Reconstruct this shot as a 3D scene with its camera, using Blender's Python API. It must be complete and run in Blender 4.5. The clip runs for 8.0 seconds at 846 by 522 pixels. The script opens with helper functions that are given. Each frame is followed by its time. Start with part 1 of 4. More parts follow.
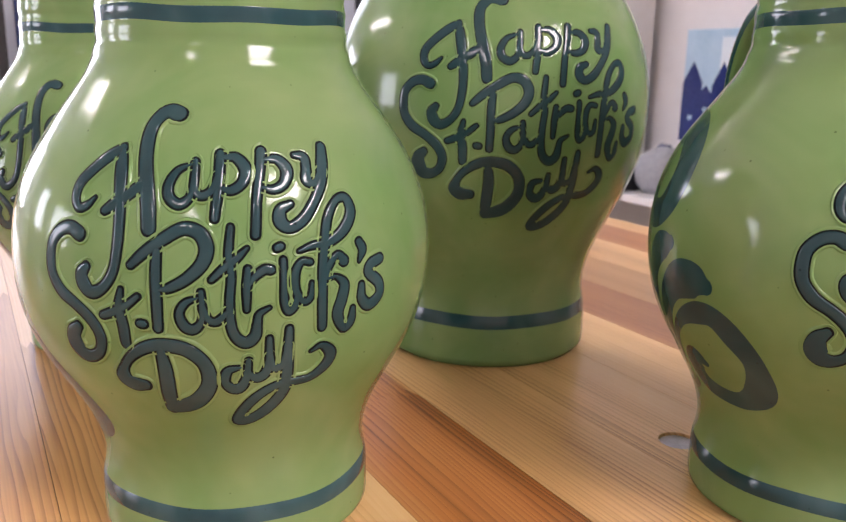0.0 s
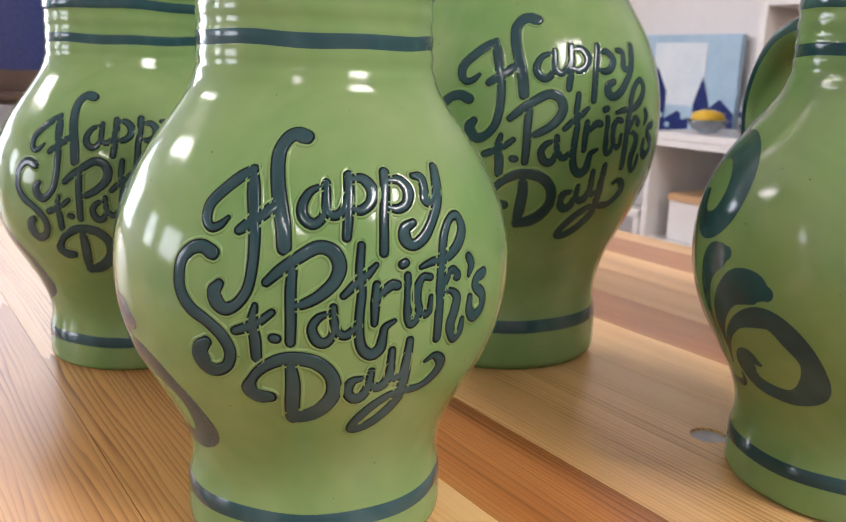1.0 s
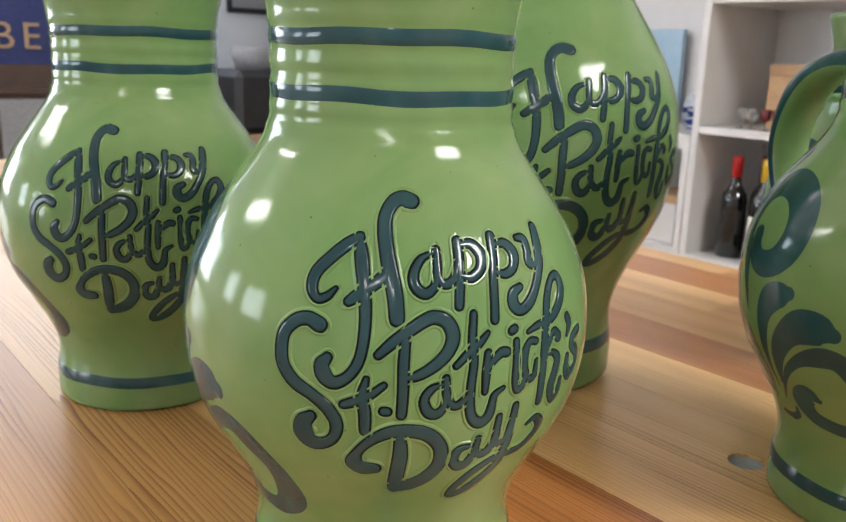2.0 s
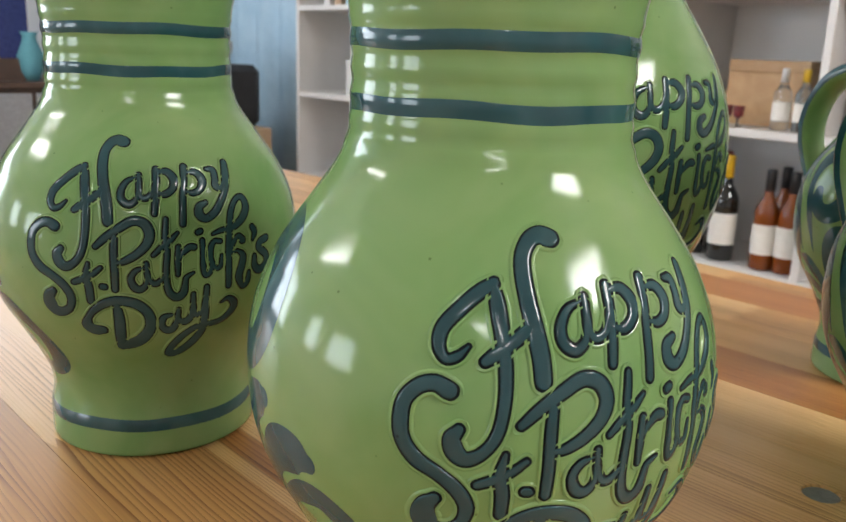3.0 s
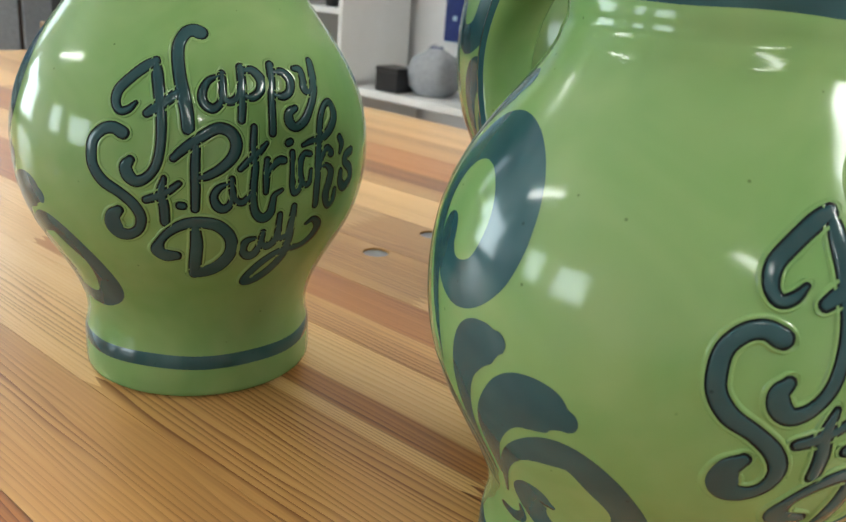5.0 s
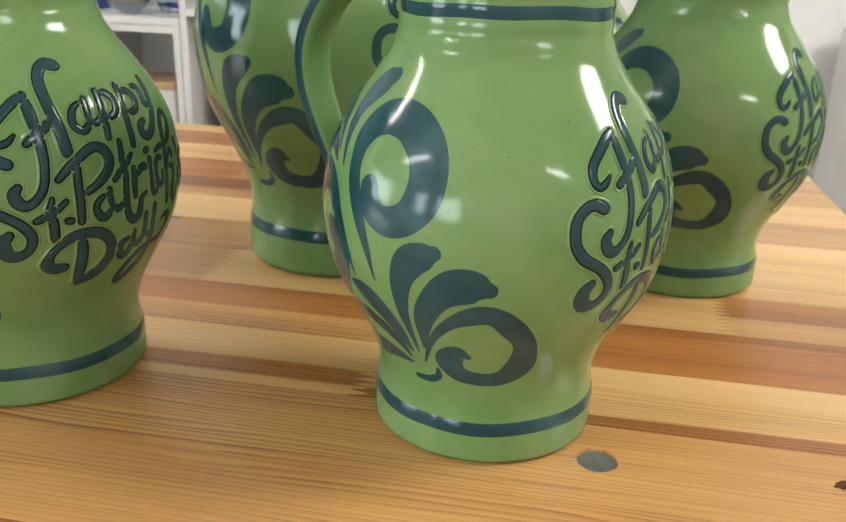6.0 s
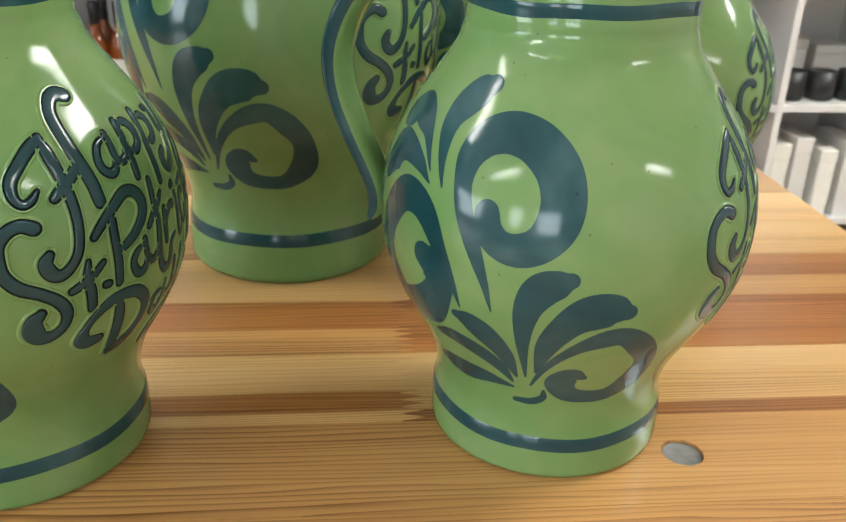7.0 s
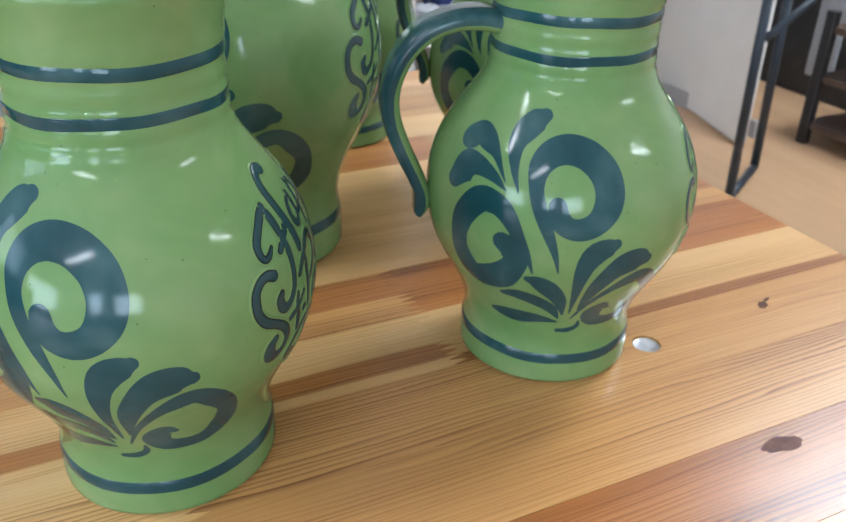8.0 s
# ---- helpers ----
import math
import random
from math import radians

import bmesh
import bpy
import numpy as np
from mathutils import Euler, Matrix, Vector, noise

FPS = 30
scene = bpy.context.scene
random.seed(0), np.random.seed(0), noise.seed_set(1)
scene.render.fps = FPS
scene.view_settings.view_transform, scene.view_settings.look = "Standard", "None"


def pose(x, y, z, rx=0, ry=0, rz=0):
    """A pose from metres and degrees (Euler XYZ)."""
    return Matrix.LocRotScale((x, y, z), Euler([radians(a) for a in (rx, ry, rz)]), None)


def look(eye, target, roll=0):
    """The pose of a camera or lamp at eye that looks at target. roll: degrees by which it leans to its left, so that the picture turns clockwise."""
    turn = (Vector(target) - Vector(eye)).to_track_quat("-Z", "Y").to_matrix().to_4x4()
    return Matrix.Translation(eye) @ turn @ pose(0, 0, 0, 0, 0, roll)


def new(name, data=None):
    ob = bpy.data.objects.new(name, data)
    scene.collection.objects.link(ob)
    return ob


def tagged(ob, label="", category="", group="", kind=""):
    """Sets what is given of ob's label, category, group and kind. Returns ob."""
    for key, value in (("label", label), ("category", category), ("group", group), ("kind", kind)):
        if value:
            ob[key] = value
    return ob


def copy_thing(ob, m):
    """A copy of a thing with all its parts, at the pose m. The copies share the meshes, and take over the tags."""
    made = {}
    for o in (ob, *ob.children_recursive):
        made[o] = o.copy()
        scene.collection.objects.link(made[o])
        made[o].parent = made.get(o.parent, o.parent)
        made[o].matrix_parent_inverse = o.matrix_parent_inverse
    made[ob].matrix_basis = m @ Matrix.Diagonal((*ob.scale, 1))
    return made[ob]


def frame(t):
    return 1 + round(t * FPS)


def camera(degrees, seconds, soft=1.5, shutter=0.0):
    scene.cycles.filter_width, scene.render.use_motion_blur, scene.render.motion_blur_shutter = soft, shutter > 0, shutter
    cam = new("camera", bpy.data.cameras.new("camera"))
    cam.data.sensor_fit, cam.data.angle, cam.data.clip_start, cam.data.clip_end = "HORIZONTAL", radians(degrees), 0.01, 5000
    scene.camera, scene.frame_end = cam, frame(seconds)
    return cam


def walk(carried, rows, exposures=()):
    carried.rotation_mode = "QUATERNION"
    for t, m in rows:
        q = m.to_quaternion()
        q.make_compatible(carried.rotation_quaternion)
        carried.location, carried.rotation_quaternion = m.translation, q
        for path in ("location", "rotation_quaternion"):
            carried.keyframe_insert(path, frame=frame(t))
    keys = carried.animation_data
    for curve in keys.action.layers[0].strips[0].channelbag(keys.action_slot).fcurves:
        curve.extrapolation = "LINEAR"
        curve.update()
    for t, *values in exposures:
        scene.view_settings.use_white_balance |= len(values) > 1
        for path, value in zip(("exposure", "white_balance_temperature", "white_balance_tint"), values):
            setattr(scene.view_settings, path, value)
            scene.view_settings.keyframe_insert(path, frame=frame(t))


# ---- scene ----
cam = camera(53.95, 8.0, soft=1.3)
cam.data.dof.use_dof, cam.data.dof.focus_distance, cam.data.dof.aperture_fstop = True, 0.34, 22.0
PATH = [
    (0, (0.0337, 0.0199, 0.9641), (0.0357, 1.9655, 0.5005), 1.09),
    (0.5, (-0.0150, 0.0122, 0.9719), (0.0876, 1.9562, 0.5131), 1.55),
    (1, (-0.0408, 0.0051, 0.9729), (0.1404, 1.9427, 0.5116), 1.79),
    (1.5, (-0.0559, 0.0113, 0.9892), (0.2044, 1.9381, 0.5204), 1.83),
    (2, (-0.1060, 0.0286, 0.9979), (0.2352, 1.9387, 0.5129), 1.86),
    (2.2, (-0.1310, 0.0404, 1.0015), (0.2414, 1.9436, 0.5124), 1.86),
    (3.3, (-0.1687, 0.1024, 0.9987), (0.3323, 1.9745, 0.5043), 2.21),
    (3.5, (-0.1832, 0.0978, 0.9940), (0.3311, 1.9677, 0.5052), 2.40),
    (4, (-0.1952, 0.0999, 0.9880), (0.3542, 1.9678, 0.5305), 3.13),
    (4.2, (-0.1965, 0.1167, 0.9743), (0.3695, 1.9811, 0.5231), 2.77),
    (5.3, (-0.2756, 0.1780, 0.9865), (0.6037, 1.8111, 0.2382), 6.09),
    (5.5, (-0.2961, 0.1788, 0.9794), (0.8040, 1.6777, 0.2425), 4.84),
    (6, (-0.4170, 0.1554, 1.0071), (1.0344, 1.3367, 0.3015), 1.90),
    (6.5, (-0.4625, 0.1867, 1.0484), (1.1301, 1.1240, 0.2835), 1.43),
    (7, (-0.4518, 0.3043, 1.0275), (1.2151, 1.0344, 0.1979), 1.57),
    (7.5, (-0.4742, 0.3616, 1.0503), (1.2710, 0.8032, 0.1789), 1.93),
    (8, (-0.6007, 0.4679, 1.1116), (1.1515, 0.5528, 0.1510), 1.47),
]
walk(cam, [(t, look(eye, target, roll)) for t, eye, target, roll in PATH], [(0.0, 0.15, 6500, 27), (1.2, 0.12, 6400, 17), (2.0, 0.08, 6300, 11), (3.5, 0.0, 6300, 8), (5.3, 0.14, 6300, 0), (6.5, 0.08, 6450, 3), (7.5, 0.22, 6000, 3), (8.0, 0.03, 5550, 5)])

# ---- world and light ----
TURN = 29.0                                   # the room and the table stand turned against the first view
ROOM = pose(0, 0, 0, 0, 0, TURN)


def room(x, y, z=0.0, rz=0.0):
    return ROOM @ pose(x, y, z, 0, 0, rz)


world = bpy.data.worlds.new("daylight")
scene.world = world
world.use_nodes = True
sky = world.node_tree.nodes.new("ShaderNodeTexSky")
sky.sky_type, sky.sun_disc = "NISHITA", False
sky.sun_elevation, sky.sun_rotation = radians(38), radians(200)
world.node_tree.links.new(sky.outputs[0], world.node_tree.nodes["Background"].inputs[0])
world.node_tree.nodes["Background"].inputs[1].default_value = 0.12

sun = new("sun", bpy.data.lights.new("sun", "SUN"))
sun.data.energy, sun.data.angle, sun.data.color = 1.0, radians(12), (1, 0.95, 0.88)
sun.matrix_world = look((0, 0, 3), (0.5, 0.9, 1.7))
scene.view_settings.exposure = 0.0


# ---- materials ----
def material(name):
    m = bpy.data.materials.new(name)
    m.use_nodes = True
    return m, m.node_tree, m.node_tree.nodes["Principled BSDF"]


def node(tree, kind, **sets):
    n = tree.nodes.new(kind)
    for key, value in sets.items():
        n.inputs[key.replace("_", " ")].default_value = value
    return n


def ramp(tree, fac, stops):
    r = tree.nodes.new("ShaderNodeValToRGB")
    while len(r.color_ramp.elements) < len(stops):
        r.color_ramp.elements.new(0.5)
    for e, (at, c) in zip(r.color_ramp.elements, stops):
        e.position, e.color = at, (*c, 1)
    tree.links.new(fac, r.inputs[0])
    return r.outputs[0]


def bump(tree, shader, height, strength, distance):
    b = node(tree, "ShaderNodeBump", Strength=strength, Distance=distance)
    tree.links.new(height, b.inputs["Height"])
    tree.links.new(b.outputs[0], shader.inputs["Normal"])


def mottled(name, dark, light, scale=20.0, rough=0.5, metal=0.0, relief=0.0, fine=0.0, coat=0.0):
    """Two tones by noise at two scales, with a fine relief."""
    m, tree, s = material(name)
    co = tree.nodes.new("ShaderNodeTexCoord").outputs["Object"]
    a = node(tree, "ShaderNodeTexNoise", Scale=scale, Detail=4.0, Roughness=0.6)
    b = node(tree, "ShaderNodeTexNoise", Scale=scale * 9, Detail=3.0)
    for n in (a, b):
        tree.links.new(co, n.inputs["Vector"])
    mix = tree.nodes.new("ShaderNodeMath")
    mix.operation = "MULTIPLY_ADD"
    tree.links.new(b.outputs[0], mix.inputs[0])
    mix.inputs[1].default_value = fine
    tree.links.new(a.outputs[0], mix.inputs[2])
    tree.links.new(ramp(tree, mix.outputs[0], [(0.32, dark), (0.72 + fine / 2, light)]), s.inputs["Base Color"])
    s.inputs["Roughness"].default_value, s.inputs["Metallic"].default_value = rough, metal
    s.inputs["Coat Weight"].default_value, s.inputs["Coat Roughness"].default_value = coat, 0.05
    if relief:
        bump(tree, s, b.outputs[0], 0.4, relief)
    return m


def glaze(name, tones, depth, rough=0.12, coat=0.0, gloss=0.38):
    """Fired glaze: cloudy tone, specks and a slightly uneven skin."""
    m, tree, s = material(name)
    co = tree.nodes.new("ShaderNodeTexCoord").outputs["Object"]
    cloud = node(tree, "ShaderNodeTexNoise", Scale=17.0, Detail=3.0, Roughness=0.55, Distortion=0.4)
    swell = node(tree, "ShaderNodeTexNoise", Scale=55.0, Detail=2.0)
    speck = node(tree, "ShaderNodeTexVoronoi", Scale=95.0)
    for n in (cloud, swell, speck):
        tree.links.new(co, n.inputs["Vector"])
    tone = ramp(tree, cloud.outputs[0], [(0.30, tones[0]), (0.52, tones[1]), (0.70, tones[2])])
    dots = ramp(tree, speck.outputs["Distance"], [(0.035, (0.25, 0.22, 0.16)), (0.06, (1, 1, 1))])
    mul = tree.nodes.new("ShaderNodeMix")
    mul.data_type, mul.blend_type = "RGBA", "MULTIPLY"
    mul.inputs[0].default_value = 0.55
    tree.links.new(tone, mul.inputs[6])
    tree.links.new(dots, mul.inputs[7])
    tree.links.new(mul.outputs[2], s.inputs["Base Color"])
    s.inputs["Roughness"].default_value = rough
    s.inputs["IOR"].default_value, s.inputs["Specular IOR Level"].default_value = 1.5, gloss
    s.inputs["Coat Weight"].default_value, s.inputs["Coat Roughness"].default_value = coat, 0.07
    bump(tree, s, swell.outputs[0], 0.35, depth)
    return m


GREEN = glaze("green_glaze", [(0.139, 0.272, 0.090), (0.186, 0.308, 0.116), (0.232, 0.342, 0.144)], 0.0004)
SLATE = glaze("slate_blue_glaze", [(0.009, 0.047, 0.058), (0.024, 0.076, 0.088), (0.070, 0.142, 0.148)], 0.0005)
INK = glaze("lettering_slate_glaze", [(0.014, 0.046, 0.054), (0.026, 0.068, 0.077), (0.050, 0.104, 0.112)], 0.0004, 0.14)
# plain black that stands for the shade in the cut round each letter
GROOVE_SHADE = mottled("painted_groove_shade", (0.003, 0.005, 0.006), (0.006, 0.009, 0.010), 60, 0.6)
GROOVE_SHADE.node_tree.nodes["Principled BSDF"].inputs["Specular IOR Level"].default_value = 0.1
PAINT = mottled("white_laminate", (0.64, 0.63, 0.61), (0.72, 0.71, 0.70), 3, 0.35, fine=0.2)
WALL = mottled("white_wall_paint", (0.66, 0.65, 0.65), (0.74, 0.73, 0.73), 2.5, 0.85, relief=0.001, fine=0.3)
CEIL = mottled("ceiling_paint", (0.70, 0.70, 0.69), (0.78, 0.77, 0.76), 2.0, 0.9, fine=0.2)
GREYWALL = mottled("grey_blue_wall_paint", (0.66, 0.69, 0.74), (0.74, 0.77, 0.82), 2.5, 0.85, relief=0.001, fine=0.3)
STEEL = mottled("blue_black_steel", (0.010, 0.018, 0.030), (0.022, 0.034, 0.05), 12, 0.4, fine=0.3)
BLACK = mottled("black_plastic", (0.008, 0.008, 0.009), (0.02, 0.02, 0.022), 15, 0.45, fine=0.2)
TIN = mottled("brushed_aluminium", (0.42, 0.43, 0.45), (0.62, 0.63, 0.64), 90, 0.35, 0.85, 0.0003, 0.4)


def pine(name, tones, scale=1.0, gloss=0.3, streaks=()):
    """Pine along x: soft bands, growth lines, fibres; streaks gives (from, to) across the board in metres, of darker heartwood."""
    m, tree, s = material(name)
    info = tree.nodes.new("ShaderNodeObjectInfo")
    co = tree.nodes.new("ShaderNodeTexCoord").outputs["Object"]
    shift = tree.nodes.new("ShaderNodeVectorMath")
    shift.operation = "MULTIPLY_ADD"
    tree.links.new(info.outputs["Random"], shift.inputs[0])
    shift.inputs[1].default_value = (37.0, 11.0, 5.0)
    tree.links.new(co, shift.inputs[2])

    def stretched(along, across, detail, kind="ShaderNodeTexNoise"):
        mp = tree.nodes.new("ShaderNodeMapping")
        mp.inputs["Scale"].default_value = (along * scale, across * scale, across * scale)
        tree.links.new(shift.outputs[0], mp.inputs[0])
        n = node(tree, kind, Scale=1.0, Detail=detail)
        tree.links.new(mp.outputs[0], n.inputs["Vector"])
        return n

    def maths(op, a, b, c=None):
        n = tree.nodes.new("ShaderNodeMath")
        n.operation = op
        for k, v in enumerate((a, b, c)):
            if v is None:
                continue
            if isinstance(v, (int, float)):
                n.inputs[k].default_value = v
            else:
                tree.links.new(v, n.inputs[k])
        return n.outputs[0]

    soft = stretched(1.1, 30, 4.0).outputs[0]
    rings = stretched(0.9, 15, 1.0, "ShaderNodeTexWave")
    rings.bands_direction, rings.wave_profile = "Y", "SAW"
    for key, value in (("Scale", 5.6), ("Distortion", 26.0), ("Detail", 3.0), ("Detail Scale", 0.30), ("Detail Roughness", 0.6)):
        rings.inputs[key].default_value = value
    fibre = stretched(14, 700, 3.0).outputs[0]
    late = maths("POWER", rings.outputs["Fac"], 3.0)
    patch = tree.nodes.new("ShaderNodeMapRange")
    tree.links.new(stretched(2.4, 24, 2.0).outputs[0], patch.inputs[0])
    patch.inputs[1].default_value, patch.inputs[2].default_value, patch.inputs[3].default_value, patch.inputs[4].default_value = 0.36, 0.68, 0.10, 0.86
    broad = stretched(0.7, 9.0, 3.0).outputs[0]
    base = maths("MULTIPLY_ADD", broad, 0.50, maths("MULTIPLY", soft, 0.40))
    fac = maths("MULTIPLY_ADD", maths("MULTIPLY", late, patch.outputs[0]), maths("MULTIPLY", soft, 0.95), base)
    fac = maths("MULTIPLY_ADD", fibre, 0.22, fac)
    grain = ramp(tree, fac, [(0.38, tones[2]), (0.60, tones[1]), (0.98, tones[0])])
    if streaks:
        across = tree.nodes.new("ShaderNodeSeparateXYZ")
        tree.links.new(co, across.inputs[0])
        wob = maths("MULTIPLY_ADD", stretched(3.0, 40, 3.0).outputs[0], 0.012, maths("MULTIPLY_ADD", across.outputs[1], -1.0, -0.006))
        total = None
        for a, b in streaks:
            up = tree.nodes.new("ShaderNodeMapRange")
            up.interpolation_type = "SMOOTHSTEP"
            tree.links.new(maths("ABSOLUTE", maths("ADD", wob, -(a + b) / 2), 0), up.inputs[0])
            up.inputs[1].default_value, up.inputs[2].default_value = (b - a) / 2, (b - a) / 2 + 0.003
            up.inputs[3].default_value, up.inputs[4].default_value = 1.0, 0.0
            total = up.outputs[0] if total is None else maths("MAXIMUM", total, up.outputs[0])
        heart = ramp(tree, fac, [(0.32, (0.62, 0.290, 0.088)), (0.55, (0.46, 0.175, 0.045)), (0.84, (0.15, 0.042, 0.011))])
        mix = tree.nodes.new("ShaderNodeMix")
        mix.data_type = "RGBA"
        tree.links.new(maths("MULTIPLY", total, 0.9), mix.inputs[0])
        tree.links.new(grain, mix.inputs[6])
        tree.links.new(heart, mix.inputs[7])
        grain = mix.outputs[2]
    vary = node(tree, "ShaderNodeHueSaturation")
    tone = tree.nodes.new("ShaderNodeMapRange")
    tone.inputs[3].default_value, tone.inputs[4].default_value = 0.90, 1.10
    tree.links.new(info.outputs["Random"], tone.inputs[0])
    tree.links.new(tone.outputs[0], vary.inputs["Value"])
    tree.links.new(grain, vary.inputs["Color"])
    tree.links.new(vary.outputs[0], s.inputs["Base Color"])
    s.inputs["Roughness"].default_value = gloss
    s.inputs["Coat Weight"].default_value, s.inputs["Coat Roughness"].default_value = 0.19, 0.21
    s.inputs["Specular IOR Level"].default_value = 0.33
    bump(tree, s, fibre, 0.2, 0.0003)
    return m


LIGHT = [(0.40, 0.185, 0.062), (0.78, 0.475, 0.198), (0.88, 0.605, 0.300)]
TAN = [(0.25, 0.096, 0.030), (0.61, 0.325, 0.116), (0.74, 0.445, 0.182)]
ORANGE = [(0.19, 0.055, 0.015), (0.46, 0.182, 0.052), (0.60, 0.278, 0.088)]
PINE = pine("pale_lacquered_pine", LIGHT)
PINE_TAN = pine("tan_lacquered_pine", TAN)
PINE_ORANGE = pine("orange_lacquered_pine", ORANGE)
PINE_EDGED = pine("heart_streaked_pine", ORANGE, streaks=((0.0, 0.011), (0.050, 0.064)))
PINE_TOP = pine("half_streaked_pine", TAN, streaks=((0.004, 0.040),))
PINE_LOW = pine("low_streaked_pine", LIGHT, streaks=((0.062, 0.0742),))
PINE_MID = pine("mid_streaked_pine", LIGHT, streaks=((0.045, 0.062),))
FLOOR = pine("oak_floor", [(0.29, 0.175, 0.095), (0.36, 0.23, 0.13), (0.42, 0.275, 0.16)], 0.4, 0.45)
RAW = pine("raw_wood", [(0.38, 0.22, 0.10), (0.48, 0.30, 0.15), (0.56, 0.37, 0.20)], 1.0, 0.6)


# ---- building blocks ----
def part(name, bm, mat, parent=None, label="", smooth=False):
    me = bpy.data.meshes.new(name)
    bmesh.ops.recalc_face_normals(bm, faces=bm.faces)
    bm.to_mesh(me)
    bm.free()
    for m in (mat if isinstance(mat, (list, tuple)) else [mat]):
        me.materials.append(m)
    if smooth:
        me.polygons.foreach_set("use_smooth", [True] * len(me.polygons))
    ob = new(name, me)
    if parent is not None:
        ob.parent = parent
    return tagged(ob, label)


def thing(name, m, label, category, group="", kind=""):
    ob = new(name)
    ob.empty_display_size = 0.05
    ob.matrix_basis = m
    return tagged(ob, label, category, group, kind)


def box(bm, x0, y0, z0, x1, y1, z1, edge=0.0015):
    """A box with bevelled edges, added to bm."""
    made = bmesh.ops.create_cube(bm, size=1.0, matrix=Matrix.LocRotScale(((x0 + x1) / 2, (y0 + y1) / 2, (z0 + z1) / 2), None, (x1 - x0, y1 - y0, z1 - z0)))
    if edge:
        edges = list({e for v in made["verts"] for e in v.link_edges})
        bmesh.ops.bevel(bm, geom=edges, offset=edge, segments=1, affect="EDGES", clamp_overlap=True)
    return bm


def boxed(*a, **k):
    return box(bmesh.new(), *a, **k)


def lathe(profile, segments=40, cap=True):
    """A turned body from (radius, height) pairs, bottom to top."""
    bm = bmesh.new()
    rings = []
    for r, h in profile:
        rings.append([bm.verts.new((r * math.cos(2 * math.pi * i / segments), r * math.sin(2 * math.pi * i / segments), h)) for i in range(segments)])
    for a, b in zip(rings, rings[1:]):
        for i in range(segments):
            j = (i + 1) % segments
            bm.faces.new((a[i], a[j], b[j], b[i]))
    if cap:
        bm.faces.new(rings[0][::-1])
        bm.faces.new(rings[-1])
    return bm


def tube(bm, points, radius, sides=8):
    """A round bar through the points."""
    pts = [Vector(p) for p in points]
    last = None
    for i, p in enumerate(pts):
        way = (pts[min(i + 1, len(pts) - 1)] - pts[max(i - 1, 0)]).normalized()
        side = way.orthogonal() if abs(way.z) > 0.95 else way.cross(Vector((0, 0, 1)))
        side.normalize()
        up = way.cross(side)
        ring = [bm.verts.new(p + radius * (math.cos(2 * math.pi * k / sides) * side + math.sin(2 * math.pi * k / sides) * up)) for k in range(sides)]
        if last:
            for k in range(sides):
                bm.faces.new((last[k], last[(k + 1) % sides], ring[(k + 1) % sides], ring[k]))
        else:
            bm.faces.new(ring[::-1])
        last = ring
    bm.faces.new(last)
    return bm


def spline(rows, steps):
    """Catmull-Rom through rows of numbers."""
    a = np.array(rows, float)
    a = np.vstack([2 * a[0] - a[1], a, 2 * a[-1] - a[-2]])
    out = []
    for i in range(1, len(a) - 2):
        for t in np.linspace(0, 1, steps, endpoint=False):
            p0, p1, p2, p3 = a[i - 1], a[i], a[i + 1], a[i + 2]
            out.append(0.5 * (2 * p1 + (p2 - p0) * t + (2 * p0 - 5 * p1 + 4 * p2 - p3) * t * t + (3 * p1 - p0 - 3 * p2 + p3) * t ** 3))
    out.append(a[-2])
    return np.array(out)


# ---- the room: floor, walls, ceiling ----
X0, X1, Y0, Y1, TOP = -3.6, 2.62, -4.2, 4.6, 2.9
def shell(name, bm, mat, label, category):
    ob = part(name, bm, mat)
    ob.matrix_basis = ROOM
    return tagged(ob, label, category, kind="structure")


shell("floor", boxed(X0 - 0.2, Y0 - 0.2, -0.12, X1 + 4.0, Y1 + 0.2, 0.0, edge=0), FLOOR, "warm tan wooden floor of the shop", "floor")
shell("ceiling", boxed(X0 - 0.2, Y0 - 0.2, TOP, X1 + 4.0, Y1 + 0.2, TOP + 0.15, edge=0), CEIL, "plain white painted ceiling", "ceiling")
shell("wall_east", boxed(X1, -1.25, 0, X1 + 0.15, Y1 + 0.2, TOP, edge=0), WALL, "white painted wall behind the shelving", "wall")
shell("wall_south", boxed(X0 - 0.2, Y0 - 0.2, 0, X1 + 4.0, Y0, TOP, edge=0), WALL, "white painted wall across the shop", "wall")
shell("wall_far_east", boxed(X1 + 3.8, Y0, 0, X1 + 4.0, Y1, TOP, edge=0), WALL, "white painted wall of the further room", "wall")
shell("partition", boxed(2.702, -2.16, 0, 2.985, -2.03, TOP, edge=0.003), WALL, "white painted end of the partition in the passage", "wall")
shell("baseboard", boxed(2.725, -2.028, 0.0, 2.99, -2.012, 0.07, edge=0.002), mottled("grey_skirting_paint", (0.30, 0.30, 0.31), (0.38, 0.38, 0.39), 6, 0.5), "grey skirting along the partition end", "baseboard")
shell("baseboard", boxed(1.915, -1.828, 0.0, 2.705, -1.812, 0.07, edge=0.002), mottled("grey_skirting", (0.30, 0.30, 0.31), (0.38, 0.38, 0.39), 6, 0.5), "grey skirting along the partition", "baseboard")

